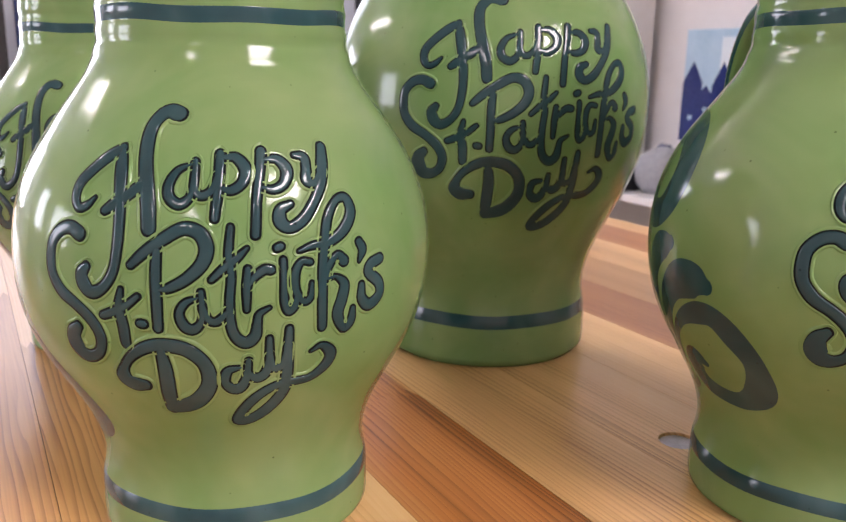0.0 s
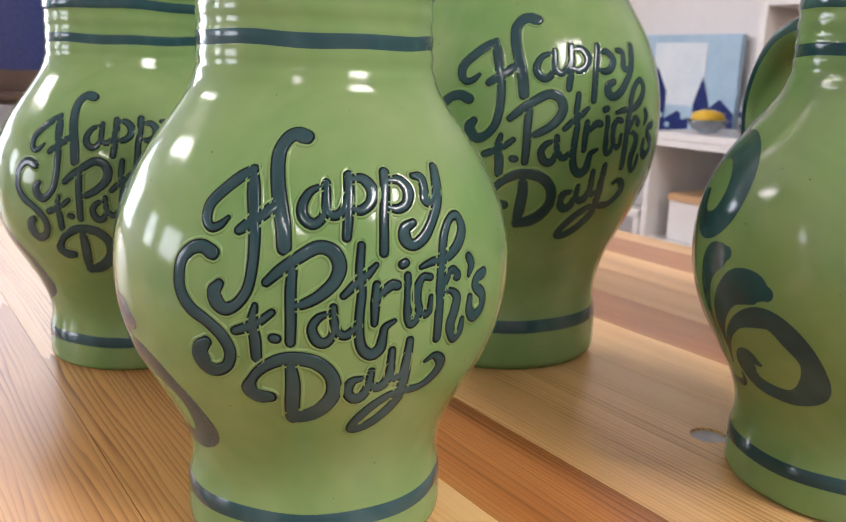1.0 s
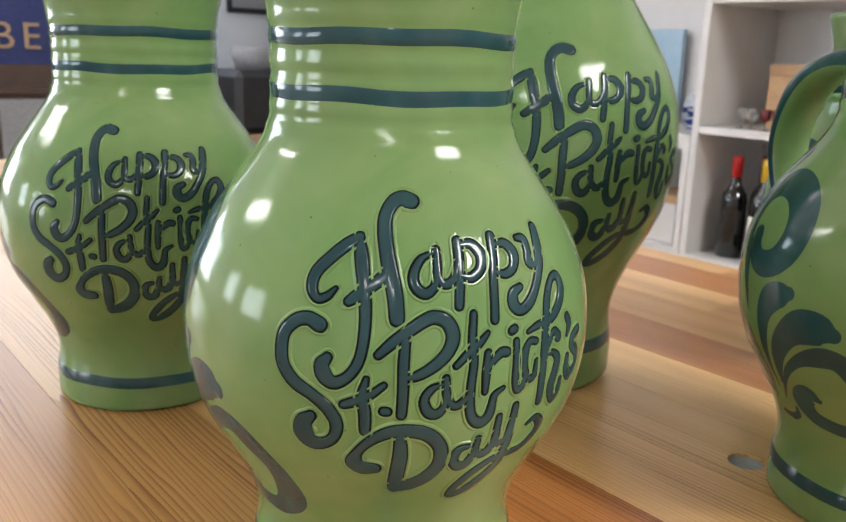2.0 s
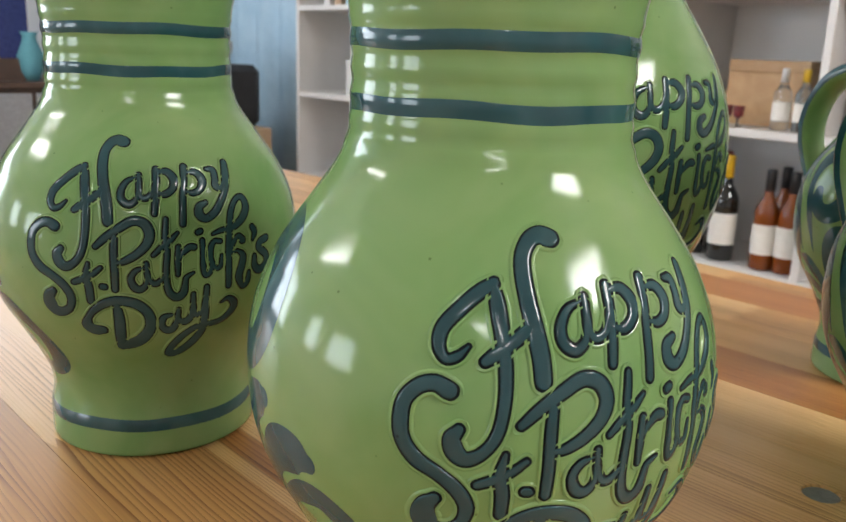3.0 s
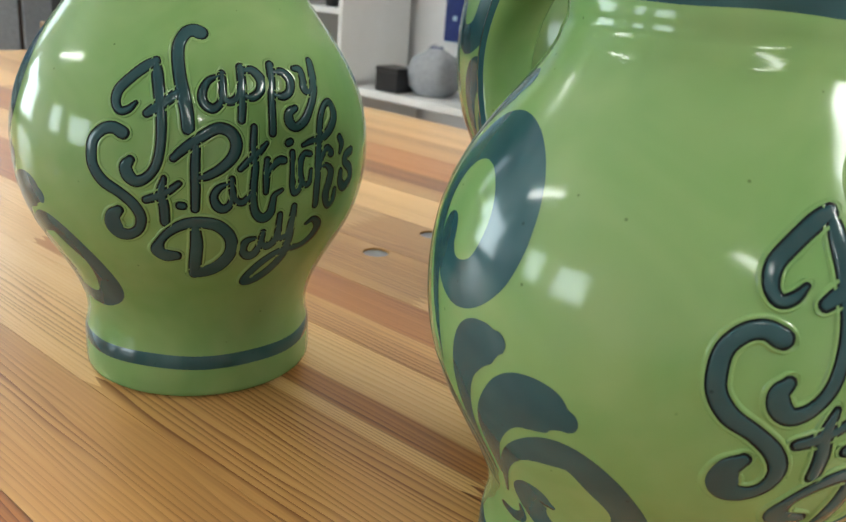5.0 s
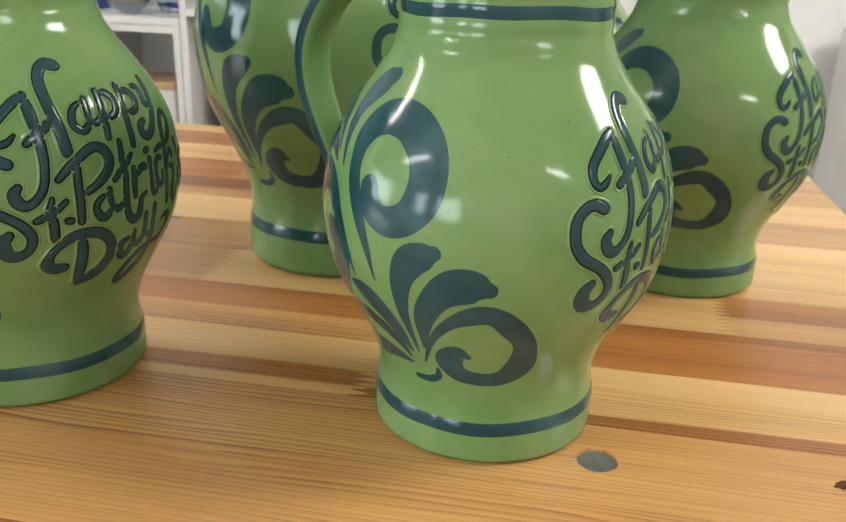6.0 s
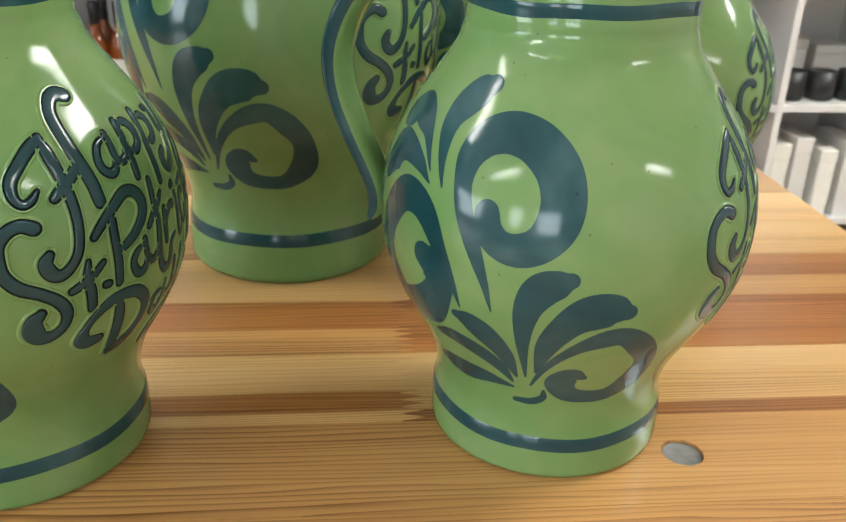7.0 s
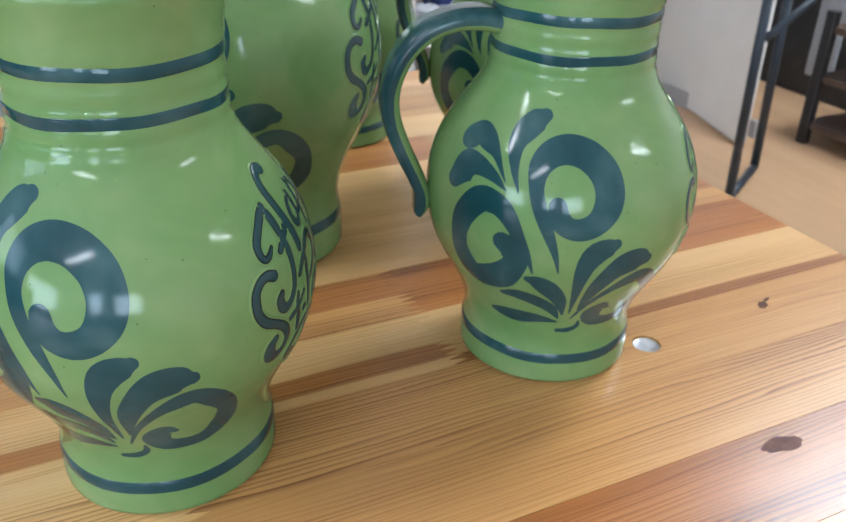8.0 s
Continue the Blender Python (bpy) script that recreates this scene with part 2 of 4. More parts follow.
shell("trim", boxed(2.640, -2.16, 0, 2.700, -1.99, 2.08, edge=0.003), PAINT, "white painted door post in the passage", "trim")
leaf = part("door_1", boxed(0, -0.02, 0.008, 0.80, 0.02, 2.04, edge=0.003), PAINT)
leaf.matrix_basis = room(2.640, -1.935, 0, 163.5)
tagged(leaf, "plain white door leaf standing open in the passage", "door", kind="structure")

# the window walls: piers, sills and lintels leave the panes open
WINDOWS_WEST = ((1.35, 2.55, 0.75, 1.85), (3.15, 4.15, 0.85, 2.05))
WINDOW_NORTH = (-2.2, -0.5, 0.75, 1.95)
SKYLIGHT_NORTH = (-0.1, 1.75, 1.50, 2.60)
edges = [Y0 - 0.2] + [v for w in WINDOWS_WEST for v in w[:2]] + [Y1 + 0.2]
for y0, y1 in zip(edges[::2], edges[1::2]):
    shell("wall_west", boxed(X0 - 0.2, y0, 0, X0, y1, TOP, edge=0), WALL, "white painted wall beside the shop windows", "wall")
for y0, y1, z0, z1 in WINDOWS_WEST:
    shell("wall_west", boxed(X0 - 0.2, y0, 0, X0, y1, z0, edge=0), WALL, "white painted wall under a shop window", "wall")
    shell("wall_west", boxed(X0 - 0.2, y0, z1, X0, y1, TOP, edge=0), WALL, "white painted wall over a shop window", "wall")
x0, x1, z0, z1 = WINDOW_NORTH
u0, u1, v0, v1 = SKYLIGHT_NORTH
for a, c, lo, hi in ((X0 - 0.2, x0, 0, TOP), (x1, u0, 0, TOP), (u1, X1, 0, TOP), (x0, x1, 0, z0), (x0, x1, z1, TOP), (u0, u1, 0, v0), (u0, u1, v1, TOP)):
    shell("wall_north", boxed(a, Y1, lo, c, Y1 + 0.2, hi, edge=0), GREYWALL, "pale blue-grey painted end wall of the shop", "wall")


def window(m, wide, high, share=1.0):
    """Frame round the daylight, seen in reflections; the origin is the lower corner."""
    w = thing("window", m, "white framed shop window with daylight behind it", "window", kind="structure")
    bm = bmesh.new()
    for a in ((0, 0, wide, 0.06), (0, high - 0.06, wide, high), (0, 0.06, 0.06, high - 0.06), (wide - 0.06, 0.06, wide, high - 0.06)):
        box(bm, a[0], -0.04, a[1], a[2], 0.04, a[3], edge=0.003)
    part("window_frame", bm, PAINT, w)
    lamp = new("window_daylight", bpy.data.lights.new("window_daylight", "AREA"))
    lamp.data.shape, lamp.data.size, lamp.data.size_y, lamp.data.energy = "RECTANGLE", wide, high, DAYLIGHT * wide * high * share
    lamp.data.color = (0.86, 0.93, 1.0)
    lamp.matrix_world = m @ look((wide / 2, 0.1, high / 2), (wide / 2, -1, high / 2 - 0.05))


DAYLIGHT = 31.0
for y0, y1, z0, z1 in WINDOWS_WEST:
    window(room(X0 - 0.08, y0, z0, 90), y1 - y0, z1 - z0)
x0, x1, z0, z1 = WINDOW_NORTH
window(room(x0, Y1 + 0.08, z0), x1 - x0, z1 - z0)
window(room(u0, Y1 + 0.08, v0), u1 - u0, v1 - v0, 0.30)

# strip lamps under the ceiling; the last, unseen, added to brighten the further room
GLOW, tree, s = material("lamp_diffuser")
s.inputs["Emission Color"].default_value, s.inputs["Emission Strength"].default_value = (1, 0.97, 0.93, 1), 31.0
LAMPS = [(-1.85, 3.2, 1.5, 0.085), (0.25, 2.9, 1.2, 0.085), (0.95, -2.05, 1.15, 0.45), (-2.05, -2.2, 1.3, 0.085), (4.4, -1.0, 1.2, 0.2)]
for x, y, long, half in LAMPS:
    lamp = thing("ceiling_lamp", room(x, y, TOP - 0.08), "white strip lamp under the ceiling, switched on", "ceiling lamp", "ceiling lamps")
    part("housing", boxed(-half - 0.015, -long / 2 - 0.03, 0.0, half + 0.015, long / 2 + 0.03, 0.08, edge=0.004), PAINT, lamp)
    part("diffuser", boxed(-half, -long / 2, -0.03, half, long / 2, -0.001, edge=0.006), GLOW, lamp)


# ---- the table ----
TABLE_TOP, LENGTH, FAR = 0.753, 1.95, 0.845
table = thing("table", room(0, 0.045), "lacquered pine table of glued finger-jointed staves", "table")


# staves across the table: the upper edge of each on the room's x, then the pieces (y where each ends, wood)
STAVE = 0.074
ROWS_OF_STAVES = [
    (0.877, [(0.6, PINE_TAN), (1.3, PINE), (3, PINE_TAN)]),
    (0.803, [(0.33, PINE), (0.9, PINE_ORANGE), (1.5, PINE), (3, PINE_TAN)]),
    (0.729, [(0.52, PINE_TAN), (0.86, PINE), (1.4, PINE_TAN), (3, PINE)]),
    (0.655, [(0.40, PINE), (0.72, PINE_TAN), (1.2, PINE_EDGED), (3, PINE)]),
    (0.581, [(0.27, PINE_TAN), (0.66, PINE_ORANGE), (1.1, PINE_TOP), (3, PINE_TAN)]),
    (0.507, [(0.36, PINE), (0.93, PINE), (1.6, PINE_TAN), (3, PINE)]),
    (0.433, [(0.50, PINE), (0.78, PINE_TAN), (1.3, PINE), (3, PINE_ORANGE)]),
    (0.359, [(0.215, PINE_TOP), (0.62, PINE), (1.2, PINE_TAN), (3, PINE)]),
    (0.285, [(0.452, PINE_EDGED), (0.80, PINE_TOP), (1.4, PINE_ORANGE), (3, PINE)]),
    (0.211, [(0.452, PINE_LOW), (0.90, PINE_MID), (1.5, PINE), (3, PINE_TAN)]),
    (0.137, [(0.66, PINE_TAN), (1.2, PINE), (3, PINE_TAN)]),
    (0.063, [(0.82, PINE_TAN), (1.4, PINE), (3, PINE)]),
    (-0.011, [(0.66, PINE_EDGED), (0.95, PINE_TAN), (1.5, PINE), (3, PINE_TAN)]),
    (-0.085, [(0.30, PINE), (0.75, PINE_TAN), (1.3, PINE_TAN), (3, PINE)]),
    (-0.159, [(0.58, PINE_TAN), (1.1, PINE), (3, PINE)]),
    (-0.233, [(0.40, PINE), (0.88, PINE_ORANGE), (3, PINE_TAN)]),
    (-0.307, [(0.68, PINE), (1.3, PINE_TAN), (3, PINE)]),
]


# round recesses with a metal disc in each, on the room's x and y
RECESSES = ((0.102, 0.310), (0.388, 0.319), (0.346, 0.714), (0.421, 0.716))
RECESS, RECESS_DEEP = 0.0112, 0.0024


def stave_mesh(x0, x1, wide, thick, start, end, holes):
    """A stave along x with finger joints where it meets its neighbours and round recesses at holes."""
    bm = bmesh.new()
    teeth = 21
    side = lambda x, jointed: [(x + ((0.007 if k % 2 else -0.007) if jointed else 0), 0.0002 + (wide - 0.0004) * k / teeth) for k in range(teeth + 1)]
    outline = side(x0, start) + side(x1 - 0.0002, end)[::-1]
    top = [bm.verts.new((x, -y, 0)) for x, y in outline]
    low = [bm.verts.new((x, -y, -thick)) for x, y in outline]
    n = len(top)
    if holes:
        rims = []
        for hx, hy in holes:
            ring = [(hx + RECESS * math.cos(math.pi * k / 14), hy + RECESS * math.sin(math.pi * k / 14)) for k in range(28)]
            rims.append(([bm.verts.new((x, y, 0)) for x, y in ring], [bm.verts.new((x, y, -RECESS_DEEP)) for x, y in ring]))
        loops = [top] + [r for r, _ in rims]
        around = [bm.edges.new((loop[k], loop[(k + 1) % len(loop)])) for loop in loops for k in range(len(loop))]
        bmesh.ops.triangle_fill(bm, use_beauty=True, use_dissolve=False, edges=around, normal=(0, 0, 1))
        for rim, foot in rims:
            for k in range(28):
                bm.faces.new((rim[k], rim[(k + 1) % 28], foot[(k + 1) % 28], foot[k]))
            bm.faces.new(foot)
    else:
        bm.faces.new(top)
    for i in range(n):
        bm.faces.new((top[i], low[i], low[(i + 1) % n], top[(i + 1) % n]))
    return bm


for upper, pieces in ROWS_OF_STAVES:
    y = 0.0
    wide = STAVE if upper < FAR else STAVE - (upper - FAR)
    for until, wood in pieces:
        end = min(until - 0.045, LENGTH)
        top_x = min(upper, FAR)
        holes = [(hy - 0.045 - y, hx - top_x) for hx, hy in RECESSES if 0 < top_x - hx < wide and y < hy - 0.045 < end]
        ob = part("stave", stave_mesh(0, end - y, wide, 0.03, y > 0, end < LENGTH, holes), wood, table)
        for p in ob.data.polygons:
            p.use_smooth = False
        ob.matrix_basis = Matrix.Translation((min(upper, FAR), y, TABLE_TOP)) @ Matrix(((0, 1, 0, 0), (1, 0, 0, 0), (0, 0, 1, 0), (0, 0, 0, 1)))
        y = end
for x, y in ((FAR - 0.07, 0.14), (-0.30, 0.14), (FAR - 0.07, LENGTH - 0.12), (-0.30, LENGTH - 0.12)):
    part("leg", boxed(x - 0.03, y - 0.03, 0, x + 0.03, y + 0.03, TABLE_TOP - 0.03, edge=0.003), STEEL, table)
KNOT = mottled("knot_wood", (0.045, 0.012, 0.004), (0.14, 0.045, 0.014), 160, 0.5, fine=0.4)
KNOT.node_tree.nodes["Principled BSDF"].inputs["Specular IOR Level"].default_value = 0.2
PLUM = mottled("plum_knot_wood", (0.075, 0.026, 0.022), (0.20, 0.085, 0.062), 120, 0.5, fine=0.4)
PLUM.node_tree.nodes["Principled BSDF"].inputs["Specular IOR Level"].default_value = 0.2


def knot(x, y, long, wide, turn, wood=KNOT):
    bm = bmesh.new()
    rim = []
    for i in range(34):
        a = 2 * math.pi * i / 34
        k = 1 + 0.3 * noise.noise(Vector((3 * math.cos(a), 3 * math.sin(a), x * 50)))
        rim.append(bm.verts.new((long * k * math.cos(a), wide * k * math.sin(a), 0.0002)))
    bm.faces.new(rim)
    ob = part("knot", bm, wood, table)
    ob.matrix_basis = ROOM.inverted() @ pose(0, 0, 0) @ pose(x, y, TABLE_TOP, 0, 0, turn)
    ob.matrix_basis = Matrix.Translation((0, -0.045, 0)) @ ob.matrix_basis


knot(0.0060, 0.2130, 0.0062, 0.0036, -30)
knot(0.0150, 0.2075, 0.0050, 0.0014, -40)
knot(-0.1700, 0.2520, 0.0150, 0.0065, -66, PLUM)


DULL = mottled("dull_grey_metal", (0.26, 0.28, 0.29), (0.46, 0.47, 0.49), 120, 0.38, 0.85, 0.0003, 0.5)


def disc(x, y, turn):
    d = thing("metal_disc", room(x, y, TABLE_TOP - RECESS_DEEP, turn), "small flat silver grey disc let into the tabletop", "disc", "metal discs")
    part("plate", lathe([(0.0098, 0.0002), (0.0106, 0.0003), (0.0106, 0.0007), (0.0102, 0.0009), (0.0096, 0.0007), (0.004, 0.0007)], 28), DULL, d, smooth=True)


for turn, (x, y) in enumerate(RECESSES):
    disc(x, y, 25 * turn)

LETTERS = {
    'H_left': [(-30.0, 164.1, 1.9), (-32.0, 161.1, 3.5), (-34.3, 160.2, 3.8), (-35.9, 163.5, 4.5), (-35.5, 168.9, 5.2), (-31.9, 174.8, 5.3), (-28.3, 179.1, 5.4), (-25.4, 181.6, 4.4)],
    'H_stem': [(-25.3, 182.4, 2.2), (-24.5, 176.3, 5.4), (-23.3, 166.9, 5.2), (-22.5, 157.5, 4.8), (-22.6, 147.7, 4.5), (-23.7, 138.6, 4.4), (-26.2, 132.7, 4.6), (-29.2, 130.2, 5.7), (-31.4, 132.4, 6.8), (-32.1, 136.5, 6.3), (-30.9, 139.5, 4.2)],
    'H_bar': [(-26.5, 160.1, 4.1), (-24.6, 162.1, 5.1), (-20.8, 166.1, 5.0), (-18.3, 169.0, 5.0)],
    'H_right': [(-11.3, 194.0, 7.5), (-13.5, 194.7, 7.2), (-16.2, 193.5, 6.1), (-18.3, 189.5, 5.7), (-18.6, 184.2, 5.9), (-17.8, 176.6, 6.0), (-16.5, 168.1, 6.4), (-15.6, 161.6, 6.3), (-15.2, 154.7, 6.1)],
    'S': [(-33.2, 151.2, 6.4), (-35.9, 152.9, 5.7), (-39.0, 151.6, 5.5), (-41.6, 147.1, 5.5), (-42.2, 140.9, 5.8), (-41.6, 134.7, 5.8), (-38.9, 128.8, 6.1), (-34.4, 124.4, 5.5), (-30.6, 119.2, 5.8), (-28.8, 113.1, 5.5), (-29.8, 107.0, 4.8), (-32.6, 103.8, 5.8), (-35.7, 104.0, 8.6), (-37.3, 107.7, 10.0), (-36.9, 112.5, 7.7), (-35.1, 115.5, 4.8)],
    'a': [(-5.9, 176.6, 2.1), (-9.2, 174.5, 3.3), (-11.1, 169.9, 4.1), (-10.8, 165.5, 4.5), (-8.5, 163.1, 4.6), (-6.3, 164.9, 3.7), (-5.4, 168.3, 3.3), (-4.9, 174.9, 3.3), (-4.9, 177.7, 3.3)],
    'a_tail': [(-4.9, 174.9, 3.3), (-4.8, 168.3, 3.7), (-3.3, 166.0, 3.9), (-1.0, 167.6, 3.7), (0.5, 172.0, 3.3)],
    'p_stem': [(1.4, 180.2, 4.2), (1.0, 172.9, 4.2), (0.5, 166.3, 4.2), (-0.2, 158.3, 3.7)],
    'p_bowl': [(2.2, 179.0, 3.1), (5.4, 178.9, 4.6), (7.6, 174.9, 5.3), (6.6, 170.4, 4.4), (3.9, 167.8, 4.2), (1.4, 168.5, 3.0)],
    'q_stem': [(12.1, 181.0, 4.5), (11.2, 174.4, 4.1), (9.8, 164.8, 3.9), (8.9, 152.3, 4.0)],
    'q_bowl': [(12.9, 178.2, 2.7), (16.2, 178.0, 4.5), (18.2, 174.3, 5.4), (16.9, 169.6, 4.4), (14.1, 167.7, 3.9), (11.6, 168.5, 2.7)],
    'y_arm': [(21.2, 179.3, 3.0), (23.7, 178.5, 4.6), (23.7, 174.4, 4.4), (23.2, 170.4, 5.2), (25.1, 169.2, 3.9), (27.8, 173.0, 3.7)],
    'y_stem': [(30.1, 181.8, 4.5), (28.5, 175.0, 5.5), (26.9, 169.0, 4.9), (23.8, 162.3, 4.5), (20.5, 156.7, 5.0), (17.1, 154.1, 4.8), (14.9, 156.4, 5.8), (15.2, 160.4, 5.0), (17.7, 162.3, 3.4)],
    'P_bowl': [(-19.2, 141.6, 3.7), (-16.1, 146.1, 4.7), (-11.7, 151.1, 5.1), (-7.2, 154.8, 5.5), (-3.6, 153.2, 5.9), (-2.1, 148.0, 5.9), (-3.3, 142.2, 5.5), (-6.7, 137.0, 4.9), (-10.4, 133.7, 4.2), (-12.6, 132.9, 2.9)],
    'P_stem': [(-13.2, 146.6, 4.1), (-13.5, 138.3, 4.5), (-13.5, 127.8, 4.5), (-13.7, 118.3, 4.2)],
    't_stem': [(-21.9, 132.4, 2.5), (-22.7, 125.1, 4.8), (-22.1, 118.7, 5.0), (-22.1, 111.3, 4.6)],
    't_bar': [(-26.9, 121.8, 3.8), (-23.9, 123.7, 4.4), (-20.6, 126.6, 3.7), (-17.9, 130.1, 2.9)],
    'dot': [(-17.7, 119.7, 4.1), (-17.1, 119.6, 4.1)],
    'A_bowl': [(-4.3, 130.1, 1.9), (-7.1, 128.2, 3.4), (-8.6, 124.0, 3.9), (-7.6, 119.2, 4.8), (-5.6, 118.0, 4.6), (-3.8, 121.1, 3.3), (-3.5, 127.5, 3.3), (-3.6, 132.2, 3.1)],
    'A_tail': [(-3.5, 127.1, 3.3), (-2.3, 121.9, 3.7), (-0.4, 120.9, 3.9), (1.8, 124.1, 3.1)],
    'T_stem': [(3.3, 155.2, 3.1), (2.7, 145.7, 3.7), (3.1, 137.6, 3.7), (2.6, 129.1, 3.8), (2.6, 120.5, 4.2), (3.6, 114.6, 4.6), (5.9, 111.9, 5.6), (8.0, 114.3, 5.1), (8.6, 119.5, 3.8), (9.1, 123.0, 3.3), (11.4, 125.2, 2.0)],
    'T_bar': [(-1.2, 136.7, 3.0), (1.6, 140.8, 3.8), (4.3, 144.0, 3.7), (6.8, 147.7, 2.2)],
    'r_stem': [(6.8, 140.1, 3.4), (6.4, 132.9, 3.9), (6.3, 125.0, 2.9)],
    'r_arm': [(7.1, 134.5, 2.7), (8.4, 137.3, 3.6), (10.5, 139.6, 4.2), (11.9, 139.4, 4.2)],
    'i': [(14.9, 142.6, 3.3), (14.9, 134.7, 3.4), (14.9, 127.1, 3.8), (15.8, 122.9, 3.6), (17.4, 125.2, 3.8), (18.1, 130.3, 2.7)],
    'i_dot': [(13.7, 147.2, 3.8), (14.4, 147.6, 3.8)],
    'c': [(21.3, 141.0, 3.2), (19.2, 141.4, 3.2), (17.6, 137.4, 4.1), (17.6, 130.9, 3.9), (19.5, 126.2, 3.4), (21.2, 127.8, 3.4), (21.6, 133.0, 2.3)],
    'k_stem': [(18.8, 145.4, 2.1), (22.2, 146.9, 3.4), (26.5, 147.5, 4.3), (31.1, 151.7, 5.2), (33.8, 157.6, 5.3), (33.1, 162.8, 4.6), (30.1, 162.4, 3.6), (27.0, 156.7, 4.3), (25.5, 148.5, 4.6), (24.5, 138.1, 4.6), (24.2, 127.0, 4.6), (24.4, 114.9, 4.3)],
    'k_arm': [(30.1, 140.0, 5.3), (28.6, 142.5, 3.3), (26.1, 138.8, 3.9), (25.1, 134.0, 3.0)],
    'k_leg': [(25.8, 133.8, 2.5), (27.9, 134.1, 2.6), (30.1, 130.8, 4.9), (29.6, 125.4, 5.6), (28.5, 118.8, 5.6), (30.6, 112.3, 4.0), (32.5, 115.0, 4.7), (32.9, 120.2, 3.0)],
    'tick': [(35.2, 145.9, 4.3), (36.0, 142.9, 4.7), (34.8, 138.7, 2.0)],
    's': [(41.5, 137.9, 5.1), (38.5, 136.5, 5.4), (37.6, 133.3, 5.1), (41.0, 128.6, 5.5), (41.5, 123.2, 5.5), (38.1, 120.0, 5.8), (35.5, 123.5, 5.1), (35.4, 128.9, 3.7)],
    'D_bowl': [(-20.4, 93.0, 6.6), (-23.0, 93.2, 8.9), (-25.0, 96.0, 8.0), (-24.1, 100.8, 4.3), (-21.4, 105.9, 4.5), (-17.2, 110.2, 5.8), (-12.6, 111.4, 6.5), (-7.4, 109.4, 6.7), (-3.7, 103.0, 6.2), (-3.2, 94.4, 6.7), (-6.0, 87.3, 8.2), (-9.8, 83.6, 8.9), (-14.1, 81.9, 7.4)],
    'D_stem': [(-13.9, 110.4, 4.2), (-13.5, 100.4, 6.2), (-14.1, 89.1, 6.4), (-14.4, 82.5, 5.8)],
    'd_a': [(4.5, 101.3, 2.3), (1.4, 99.9, 4.4), (0.8, 94.3, 4.3), (3.4, 91.2, 6.3), (5.7, 95.1, 4.4), (6.5, 104.3, 3.1)],
    'd_tail': [(6.4, 102.2, 3.2), (6.6, 98.3, 3.5), (8.7, 96.0, 5.6), (10.8, 98.3, 4.9), (11.6, 104.6, 3.8)],
    'd_yarm': [(11.4, 112.8, 3.2), (11.6, 104.6, 4.0), (12.6, 99.7, 4.5), (15.1, 101.2, 4.5), (15.8, 108.4, 3.4)],
    'd_y': [(16.1, 116.0, 3.6), (16.0, 107.1, 4.7), (16.2, 96.8, 5.3), (15.9, 88.3, 5.7), (13.2, 81.2, 6.2), (8.9, 75.7, 6.2), (4.3, 73.9, 6.2), (4.4, 78.2, 5.1), (8.2, 85.6, 5.4), (12.4, 90.3, 5.0), (16.4, 91.9, 5.0), (22.6, 92.4, 4.8), (26.7, 97.0, 5.8), (27.7, 102.4, 5.7), (24.9, 106.7, 3.6), (22.0, 105.0, 1.8)],
}
